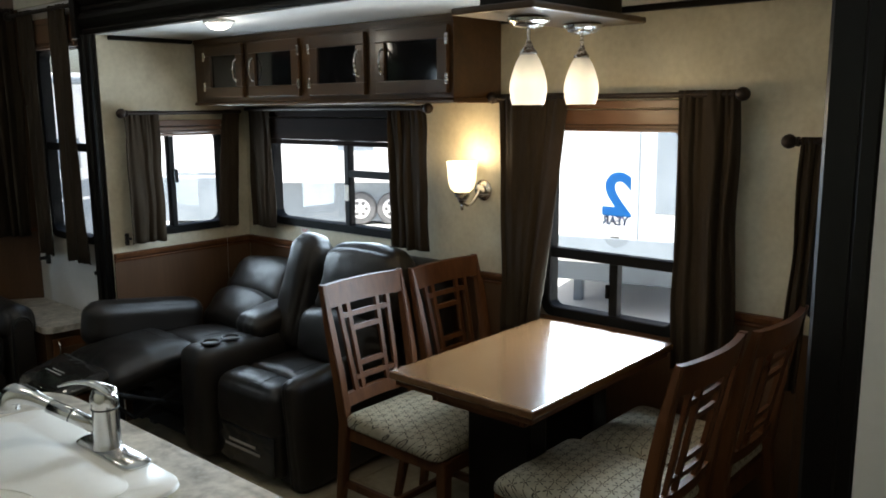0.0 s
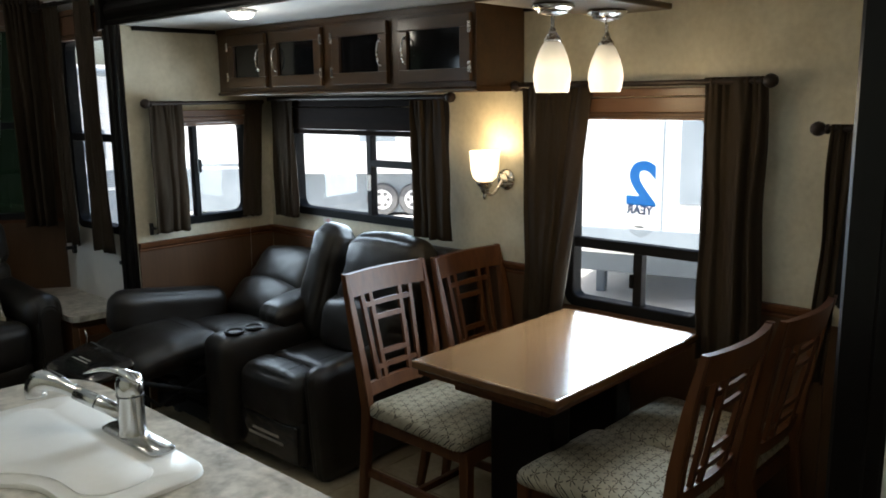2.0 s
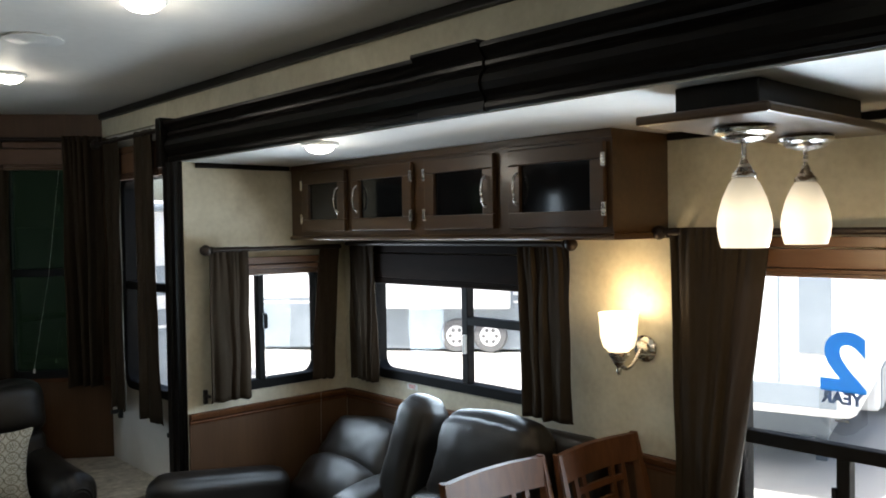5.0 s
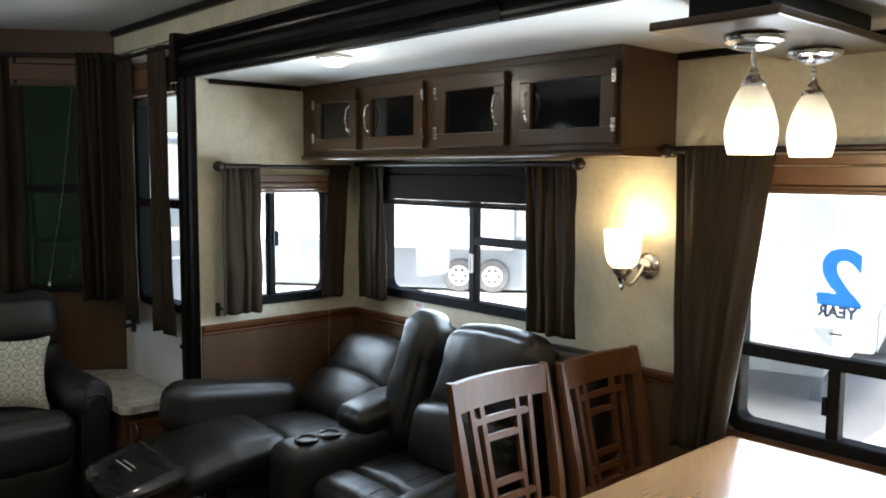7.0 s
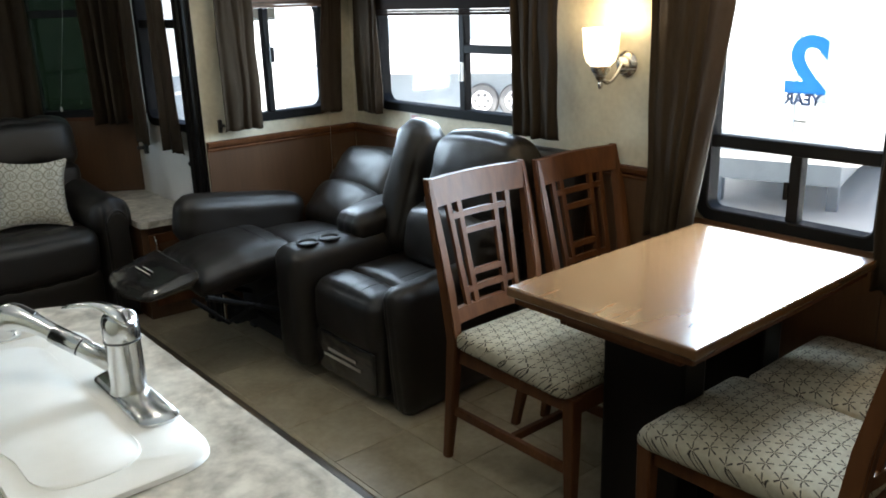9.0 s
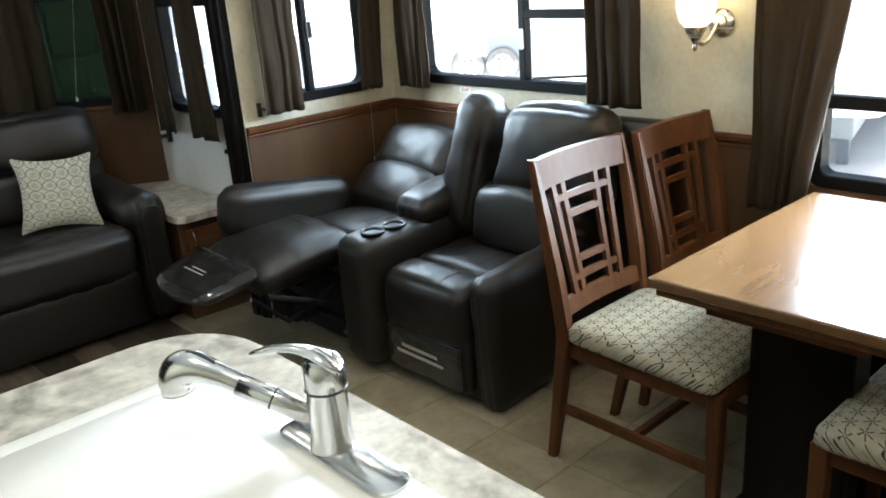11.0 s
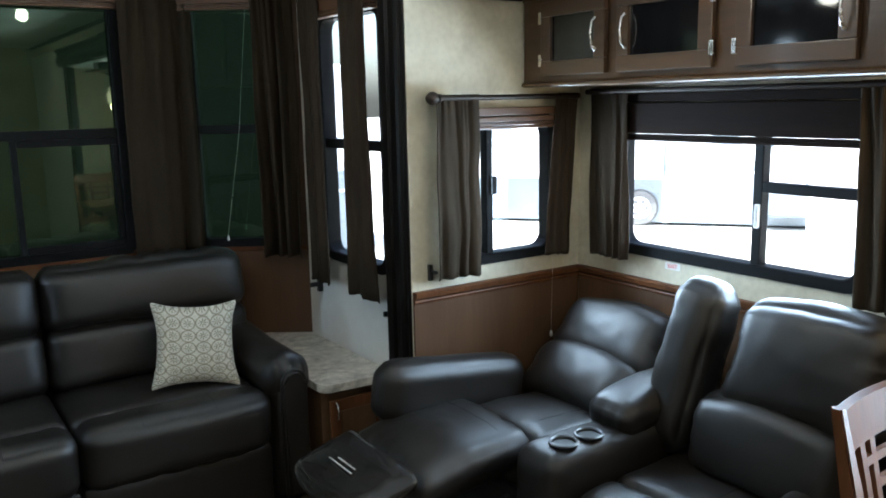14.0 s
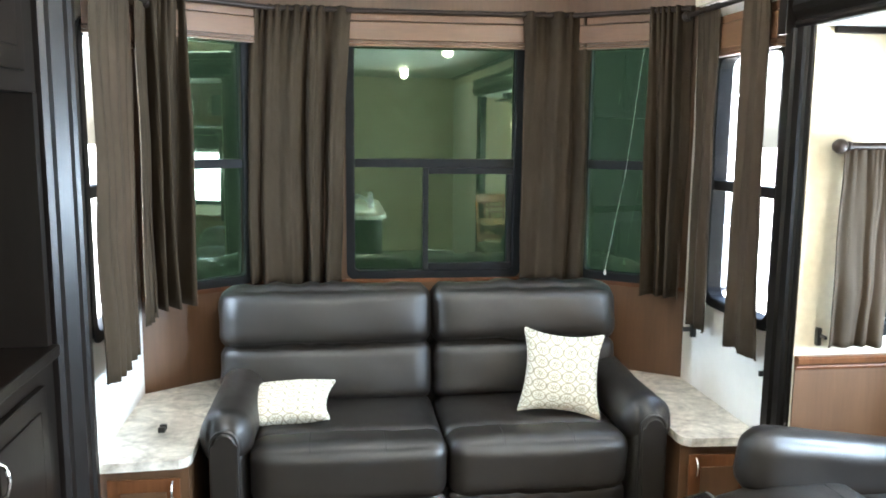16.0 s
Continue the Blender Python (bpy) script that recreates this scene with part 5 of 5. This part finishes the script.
end_table(False, "cherry-wood end table with stone-look top beside the sofa")
et = end_table(True, "cherry-wood end table with stone-look top and outlet")
for y in (4.72, 4.75):
    so = thing("power_socket", (0.30, y, 0.5), "small black socket on the end-table top", "socket", "table sockets")
    part("cover", box(0.285, 0.31, y - 0.010, y + 0.010, 0.5005, 0.52, 0.003), PLASTIC, so)

# ---- dark wall unit ----
wu = thing("wall_unit", (0.0, 3.5, 0), "tall espresso wall unit with counter and cupboards", "cabinet")
part("base", box(-0.38, 0.098, 2.6, 4.225, 0.0, 0.935), DARK_CAB, wu)
part("counter", box(-0.38, 0.122, 2.6, 4.225, 0.936, 0.972, 0.006), DARK_CAB, wu)
part("back_panel", box(-0.38, -0.30, 2.6, 4.225, 0.973, 1.705), DARK_CAB, wu)
part("side_panel", box(-0.299, 0.10, 4.19, 4.225, 0.973, 1.705), DARK_CAB, wu)
part("upper_box", box(-0.38, 0.098, 2.6, 4.225, 1.706, ZC - 0.002), DARK_CAB, wu)
for y0, y1 in ((2.64, 3.14), (3.16, 3.66), (3.68, 4.10)):
    for z0, z1, hz in ((0.10, 0.885, 0.76), (1.76, 2.20, 1.86)):
        d = part("door", box(0.099, 0.118, y0, y1, z0, z1, 0.004), DARK_CAB, wu)
        part("door_panel", box(0.1185, 0.123, y0 + 0.06, y1 - 0.06, z0 + 0.06, z1 - 0.06, 0.004), DARK_CAB, d)
        hy = y0 + 0.05
        part("handle", tube([(0.119, hy, hz - 0.05), (0.143, hy, hz - 0.035), (0.150, hy, hz), (0.143, hy, hz + 0.035), (0.119, hy, hz + 0.05)], 0.005, 8), NICKEL, d, "arched nickel handle", smooth=60)
structure("trim", prism([(-0.38, 4.24), (0.1095, 4.24), (0.1245, 4.25), (0.1245, 4.29), (0.1345, 4.30), (0.1545, 4.32), (0.1545, 4.36), (0.1645, 4.37), (0.1645, 4.398), (-0.38, 4.398)], 0.0, ZC - 0.002, "z"), ESPRESSO, "espresso moulded post beside the wall unit", "trim")

# ---- kitchen island ----
isl = thing("kitchen_island", (1.05, 1.7, 0), "kitchen island with stone-look laminate top and dark cupboard base", "kitchen island")
IX1, IY1 = 1.372, 2.455


def round_poly(corners, r, g=0.0, n=9):
    """A polygon with rounded corners, drawn in by g towards its middle."""
    c = Vector((sum(p[0] for p in corners) / len(corners), sum(p[1] for p in corners) / len(corners)))
    ps = [Vector(p) + (c - Vector(p)).normalized() * g for p in corners]
    pts = []
    for i, p in enumerate(ps):
        a, d = ps[i - 1], ps[(i + 1) % len(ps)]
        q = min(r[i], 0.45 * (a - p).length, 0.45 * (d - p).length)
        p0, p1 = p + (a - p).normalized() * q, p + (d - p).normalized() * q
        for j in range(n):
            t = j / (n - 1)
            v = (1 - t) ** 2 * p0 + 2 * t * (1 - t) * p + t * t * p1
            pts.append((v.x, v.y))
    return pts


def round_rect(x0, x1, y0, y1, r, n=9):
    return round_poly([(x1, y0), (x1, y1), (x0, y1), (x0, y0)], [r * 1.3] * 4, 0, n)


def loft(loops, closed_end=False, ring=False):
    b = bmesh.new()
    vs = [[b.verts.new((x, y, z)) for x, y in pts] for pts, z in loops]
    pairs = list(zip(vs, vs[1:])) + ([(vs[-1], vs[0])] if ring else [])
    for a, c in pairs:
        for i in range(len(a)):
            b.faces.new((a[i], a[(i + 1) % len(a)], c[(i + 1) % len(a)], c[i]))
    if closed_end:
        b.faces.new(vs[-1])
    return b


OUT = [(IX1, 1.02), (IX1, IY1), (0.80, IY1), (0.80, 1.99), (0.985, 1.77), (0.985, 1.02)]
CUT = [(1.283, 1.62), (1.283, 2.262), (0.845, 2.262), (0.845, 2.03), (1.03, 1.82), (1.03, 1.62)]
BAS = [(1.185, 1.68), (1.185, 2.20), (0.895, 2.20), (0.895, 2.055), (1.075, 1.85), (1.075, 1.68)]
outer = lambda g: round_poly(OUT, [0.04, 0.19, 0.05, 0.05, 0.05, 0.04], g)
hole = lambda g: round_poly(CUT, [0.07] * 6, g)
bas = lambda g: round_poly(BAS, [0.08] * 6, g)
part("countertop", loft([(hole(0.02), 0.842), (outer(0.004), 0.842), (outer(0.0), 0.846), (outer(0.0), 0.872), (outer(0.006), 0.880), (hole(0.02), 0.880)], ring=True), LAMINATE, isl, "grey and cream stone-look worktop", smooth=35)
part("base", loft([(outer(0.07), 0.0), (outer(0.07), 0.60)], True), DARK_CAB, isl)
part("base_side", loft([(outer(0.07), 0.601), (outer(0.07), 0.841), (outer(0.085), 0.841), (outer(0.085), 0.601)], ring=True), DARK_CAB, isl)
snk = thing("sink", (1.08, 1.94, 0.7), "white moulded drop-in kitchen sink", "sink")
part("basin", loft([(hole(0.0), 0.881), (hole(0.002), 0.888), (hole(0.008), 0.891), (bas(-0.008), 0.890), (bas(0.0), 0.884), (bas(0.022), 0.815), (bas(0.04), 0.798), (bas(0.075), 0.790)], True), SINKWHITE, snk, smooth=40)
COVER = [(1.205, 1.672), (1.205, 2.222), (0.875, 2.222), (0.875, 2.045), (1.06, 1.84), (1.06, 1.672)]
cover = lambda g: round_poly(COVER, [0.10, 0.08, 0.08, 0.08, 0.08, 0.08], g)
part("cover", loft([(cover(0.004), 0.8755), (cover(0.0), 0.8760), (cover(0.0), 0.8915), (cover(0.003), 0.8935)], True), SINKWHITE, snk, "flat white sink cover laid over the basin", smooth=40)
fc = thing("kitchen_faucet", (1.25, 1.885, 0.891), "chrome single-lever pull-out kitchen faucet on the sink rim", "faucet")
part("base_plate", loft([(round_rect(1.222, 1.282, 1.750, 1.985, 0.03), 0.8915), (round_rect(1.222, 1.282, 1.750, 1.985, 0.03), 0.896), (round_rect(1.228, 1.276, 1.758, 1.977, 0.024), 0.901)], True), CHROME, fc, smooth=40)
part("body", lathe([(0.030, 0.900), (0.029, 0.906), (0.027, 0.915), (0.0265, 0.985), (0.028, 0.987), (0.028, 1.006), (0.0275, 1.016), (0.024, 1.026), (0.014, 1.032), (0, 1.033)], (1.252, 1.885, 0), 32), CHROME, fc, smooth=40)
part("seam_ring", lathe([(0.0268, 0.984), (0.0285, 0.985), (0.0285, 0.9875), (0.0268, 0.9885)], (1.252, 1.885, 0), 32), PLASTIC, fc, smooth=60)
part("lever", tube(arc((1.266, 1.864, 1.010), (1.240, 1.900, 1.056), (1.196, 1.962, 1.030), 14), [0.018, 0.023, 0.025, 0.025, 0.023, 0.0205, 0.018, 0.016, 0.0145, 0.0135, 0.013, 0.0125, 0.012, 0.0105, 0.007], 24, flat=0.36), CHROME, fc, smooth=180)
sp = part("spout", tube([(1.248, 1.893, 0.935), (1.212, 1.930, 0.964), (1.176, 1.972, 0.991)], [0.0150, 0.0150, 0.0150], 28), CHROME, fc, smooth=180)
part("spout_seam", tube([(1.2055, 1.9376, 0.9690), (1.2040, 1.9394, 0.9701)], 0.0154, 28), PLASTIC, sp)
part("spray_head", tube(arc((1.186, 1.960, 0.984), (1.170, 1.980, 0.998), (1.152, 2.002, 1.010), 8) + arc((1.148, 2.007, 1.012), (1.120, 2.040, 1.026), (1.122, 2.036, 0.980), 12), [0.0137, 0.0137, 0.0138, 0.014, 0.0142, 0.0146, 0.0153, 0.0166, 0.018, 0.0193, 0.0209, 0.0222, 0.0232, 0.0238, 0.0241, 0.0241, 0.0239, 0.0236, 0.0231, 0.0225, 0.0218, 0.0212], 32), CHROME, sp, "bulbous spray head", smooth=180)
part("spray_button", tube([(1.160, 1.992, 1.0215), (1.148, 2.007, 1.0305), (1.136, 2.021, 1.0350)], 0.0050, 12), PLASTIC, sp, "dark spray button", smooth=60)

# ---- small things ----
st = thing("window_sticker", (XS + 0.018, 1.855, 1.2), "shield-shaped warranty sticker on the dinette window, read from outside", "sticker")
SX = XS + 0.0255
shield = [(-0.062, 1.175), (-0.066, 1.16), (-0.066, 1.09), (-0.03, 1.055), (0.0, 1.045), (0.03, 1.055), (0.066, 1.09), (0.066, 1.16), (0.062, 1.175)]
part("shield", prism([(1.855 + u, z) for u, z in shield], SX - 0.0008, SX, "x"), STICKER_WHITE, st, "white shield")
mt = Matrix(((0, 0, 1, SX + 0.001), (1, 0, 0, 1.855), (0, 1, 0, 1.245), (0, 0, 0, 1)))
lettering("numeral", "2", 0.225, mt @ Matrix.Diagonal((1.12, 1, 1, 1)), STICKER_BLUE, st, "large blue numeral", bold=0.008)
mt2 = Matrix(((0, 0, 1, XS + 0.0185), (1, 0, 0, 1.855), (0, 1, 0, 1.152), (0, 0, 0, 1)))
lettering("word", "YEAR", 0.046, mt2, STICKER_GREY, st, "grey lettering", bold=0.002)
part("small_print", box(XS + 0.0185, XS + 0.0195, 1.835, 1.875, 1.085, 1.092), GREY_INK, st)
ex = thing("exit_label", (XS, 3.70, 0.955), "small white and red exit label under the window", "label")
part("plate", box(XS - 0.0015, XS - 0.0005, 3.665, 3.735, 0.932, 0.958), WHITEPLASTIC, ex)
lettering("word", "EXIT", 0.022, Matrix(((0, 0, -1, XS - 0.002), (-1, 0, 0, 3.70), (0, 1, 0, 0.945), (0, 0, 0, 1))), RED_INK, ex)


def cord(name, pts, label):
    root = thing(name, pts[-1], label, "cord", "blind cords")
    part("string", tube(pts, 0.0005, 6), WHITEPLASTIC, root)
    e = Vector(pts[-1])
    part("tassel", lathe([(0, 0.0), (0.005, -0.004), (0.007, -0.02), (0.004, -0.026), (0, -0.027)], e, 10), WHITEPLASTIC, root, smooth=60)


cord("blind_cord", [(3.09, YE - 0.04, 1.46), (3.092, YE - 0.038, 1.0), (3.09, YE - 0.03, 0.63)], "thin pale blind cord with tassel")
cord("blind_cord", [(3.235, 2.99, 1.41), (3.236, 2.985, 0.92)], "thin pale blind cord with tassel")
cord("blind_cord", [(2.29, 5.27, 1.97), (2.22, 5.24, 1.45), (2.15, 5.27, 0.99)], "thin pale blind cord with tassel")

# ---- outdoors ----
structure("ground", box(-60, 120, -80, 120, -1.06, -1.0), CONCRETE, "pale sunlit concrete yard", "ground")


def trailer(at, length, height, turn, label, stripe, axle=0.0):
    root = thing("travel_trailer", (0, 0, 0), label, "trailer", "parked trailers")
    part("body", box(-length / 2, length / 2, 0, 2.4, 0.55, height, 0.12, 3), TRAILER, root, "white ribbed side")
    part("skirt", box(-length / 2 + 0.1, length / 2 - 0.1, -0.01, 2.41, 0.06, 1.05, 0.02), stripe, root, "grey-blue lower skirt")
    part("chassis", box(-length / 2 + 0.4, length / 2 - 0.4, 0.3, 2.1, 0.0, 0.059), TRAILER_GREY, root)
    for x in (axle - 0.36, axle + 0.36):
        w = part("wheel", lathe([(0.0, -0.10), (0.20, -0.10), (0.33, -0.09), (0.36, -0.04), (0.36, 0.06), (0.33, 0.10), (0, 0.10)], (x, -0.02, 0.36), 32, m=Matrix.Rotation(radians(90), 4, "X")), RUBBER, root, "black tyre", smooth=40)
        part("rim", lathe([(0, 0.112), (0.05, 0.116), (0.07, 0.108), (0.19, 0.108), (0.21, 0.115), (0.22, 0.104)], (x, -0.02, 0.36), 28, m=Matrix.Rotation(radians(90), 4, "X")), TRAILER, w, "white wheel rim", smooth=40)
        for q in range(6):
            t = radians(60 * q)
            part("rim_hole", lathe([(0, 0.1185), (0.042, 0.1185), (0.042, 0.10)], (x + 0.135 * math.cos(t), -0.02, 0.36 + 0.135 * math.sin(t)), 12, m=Matrix.Rotation(radians(90), 4, "X")), RUBBER, w)
    bay = part("slide_box", box(-length * 0.34, length * 0.08, -0.32, -0.002, 0.95, height - 0.35, 0.03), TRAILER, root, "white bump-out room")
    part("seal", box(-length * 0.345, length * 0.085, -0.06, -0.012, 0.93, height - 0.33, 0.01), TRAILER_GREY, bay)
    for x0, x1, z0, z1, y in ((-length * 0.28, -length * 0.22, 1.6, 2.1, -0.335), (-length * 0.08, length * 0.0, 1.65, 2.1, -0.335), (length * 0.17, length * 0.22, 1.6, 2.1, -0.015), (length * 0.38, length * 0.43, 1.6, 2.1, -0.015)):
        w = part("window", box(x0, x1, y, y + 0.02, z0, z1, 0.008), TRAILER_GREY, root, "grey tinted window")
        part("window_bar", box((x0 + x1) / 2 - 0.015, (x0 + x1) / 2 + 0.015, y - 0.004, y - 0.0005, z0 + 0.02, z1 - 0.02), TRAILER_GREY, w)
    d = part("door", box(length * 0.27, length * 0.34, -0.02, -0.001, 0.75, 2.65, 0.008), TRAILER, root, "white entry door")
    part("handle", box(length * 0.275, length * 0.282, -0.05, -0.021, 1.55, 1.70, 0.006), TRAILER_DARK, d)
    part("stripe", prism([(-length * 0.48, 1.10), (length * 0.48, 1.10), (length * 0.48, 1.42), (length * 0.12, 1.22), (-length * 0.48, 1.16)], -0.012, -0.003, "y"), stripe, root, "swept grey-blue stripe")
    part("awning", tube([(-length * 0.42, -0.08, height - 0.14), (length * 0.44, -0.08, height - 0.14)], 0.06, 12), TRAILER_GREY, root, "rolled awning", smooth=60)
    part("steps", box(length * 0.27, length * 0.34, -0.42, -0.05, 0.28, 0.33, 0.006), TRAILER_DARK, root)
    root.matrix_basis = pose(*at, 0, 0, turn)
    return root


trailer((13.2, 13.4, -1.0), 10.0, 3.4, -53, "white travel trailer with grey-blue skirt parked in the yard", TRAILER_GREY)


def nose_trailer(at, turn, label):
    """A long trailer seen from its front: raised nose over the hitch, side running away with two wheels."""
    root = thing("travel_trailer", (0, 0, 0), label, "trailer", "parked trailers")
    nose = part("nose", box(0.0, 2.0, 0.0, 2.4, 0.85, 3.7, 0.16, 4), TRAILER, root, "rounded white front cap")
    part("body", box(2.001, 10.5, 0.0, 2.4, 0.55, 3.7, 0.05), TRAILER, root)
    part("front_window", box(-0.012, 0.05, 0.22, 0.50, 1.45, 2.35, 0.01), TRAILER_GREY, nose, "grey tinted panel")
    part("seam", box(-0.008, 0.02, 0.66, 0.685, 1.0, 3.5, 0.003), TRAILER_GREY, nose)
    part("seam", box(-0.008, 0.02, 1.72, 1.745, 1.0, 3.5, 0.003), TRAILER_GREY, nose)
    part("lower_guard", box(-0.014, 0.04, 0.18, 2.22, 0.95, 1.16, 0.01), TRAILER_GREY, nose, "grey lower guard")
    part("skirt", box(2.2, 10.4, -0.012, 0.0, 0.55, 1.0, 0.004), TRAILER_GREY, root, "grey-blue lower skirt")
    part("chassis", box(1.2, 10.2, 0.4, 2.0, 0.40, 0.849, 0.02), TRAILER_DARK, root)
    for y in (0.55, 1.85):
        part("landing_leg", box(1.75, 1.87, y - 0.06, y + 0.06, 0.0, 0.84, 0.01), TRAILER_DARK, root)
    for x in (4.9, 5.9):
        w = part("wheel", lathe([(0.0, -0.10), (0.20, -0.10), (0.33, -0.09), (0.36, -0.04), (0.36, 0.06), (0.33, 0.10), (0, 0.10)], (x, -0.03, 0.36), 32, m=Matrix.Rotation(radians(90), 4, "X")), RUBBER, root, "black tyre", smooth=40)
        part("rim", lathe([(0, 0.112), (0.05, 0.116), (0.07, 0.108), (0.19, 0.108), (0.21, 0.115), (0.22, 0.104)], (x, -0.03, 0.36), 28, m=Matrix.Rotation(radians(90), 4, "X")), TRAILER, w, "white wheel rim", smooth=40)
    for x0, x1 in ((2.9, 3.6), (6.9, 7.9)):
        part("window", box(x0, x1, -0.014, -0.001, 1.7, 2.4, 0.005), TRAILER_GREY, root, "grey tinted window")
    root.matrix_basis = pose(*at, 0, 0, turn)
    return root


nose_trailer((8.56, 3.80, -1.0), 15, "white trailer nose with grey guard parked beyond the dinette")
trailer((3.6, 14.0, -1.0), 8.0, 3.2, 5, "white travel trailer parked beyond the slide-out", TRAILER_GREY)


# no wall stands here: sheet added so the bay panes look dark green
structure("backdrop", box(-0.12, 2.95, 6.6, 6.7, -1.0, 4.5), DARKGREEN, "dark green sheet added behind the bay windows to darken their glass", "backdrop")

# ---- floor pieces ----
mesh_cache = {}


def piece(name, x0, x1, y0, y1, z, h, material, parent):
    key = (name, round(x1 - x0, 3), round(y1 - y0, 3), material.name)
    if key not in mesh_cache:
        bm = bmesh.new()
        dx, dy, e = (x1 - x0) / 2, (y1 - y0) / 2, 0.0015
        lo = [bm.verts.new((sx * dx, sy * dy, -h)) for sx, sy in ((-1, -1), (1, -1), (1, 1), (-1, 1))]
        mid = [bm.verts.new((sx * dx, sy * dy, -e)) for sx, sy in ((-1, -1), (1, -1), (1, 1), (-1, 1))]
        hi = [bm.verts.new((sx * (dx - e), sy * (dy - e), 0)) for sx, sy in ((-1, -1), (1, -1), (1, 1), (-1, 1))]
        for a, c in ((lo, mid), (mid, hi)):
            for i in range(4):
                bm.faces.new((a[i], a[(i + 1) % 4], c[(i + 1) % 4], c[i]))
        bm.faces.new(hi)
        me = bpy.data.meshes.new(name)
        bm.to_mesh(me)
        bm.free()
        me.materials.append(material)
        mesh_cache[key] = me
    ob = new(name, mesh_cache[key])
    ob.parent = parent
    ob.location = ((x0 + x1) / 2, (y0 + y1) / 2, z)
    return ob


rnd = random.Random(4)
PW, PL = 0.152, 0.92
x = 2.128
while x > -0.45:
    y = Y0 - rnd.random() * PL
    while y < YC - 0.02:
        a, c = max(y, Y0), min(y + PL, YC)
        if c - a > 0.05:
            piece("plank", max(x - PW + 0.0015, -0.455), x, a + 0.001, c - 0.001, 0.0, 0.006, PLANK, floor)
        y += PL
    x -= PW
TS = 0.305
x = 2.14
while x < XS - 0.03:
    y = 4.60
    while y > 0.5:
        a, c = max(y - TS, 0.5), y
        x1 = min(x + TS, XS - 0.013)
        if c > YE + 0.01 and x1 > 2.50:
            c2 = c if x1 <= 2.42 else YE - 0.012
            if x < 2.42:
                piece("floor_tile", x, 2.42, max(a, YE), c - 0.003, 0.0, 0.003, VINYL, floor2) if c - max(a, YE) > 0.02 else None
            if YE - 0.012 - a > 0.02:
                piece("floor_tile", x, x1 - 0.003, a, YE - 0.013, 0.0, 0.003, VINYL, floor2)
        else:
            piece("floor_tile", x, x1 - 0.003, a, c - 0.003, 0.0, 0.003, VINYL, floor2)
        y -= TS
    x += TS
structure("trim", box(2.119, 2.136, 0.50, 4.58, -0.004, 0.004, 0.002), VINYL, "rounded pale edge strip of the slide-out floor", "trim")
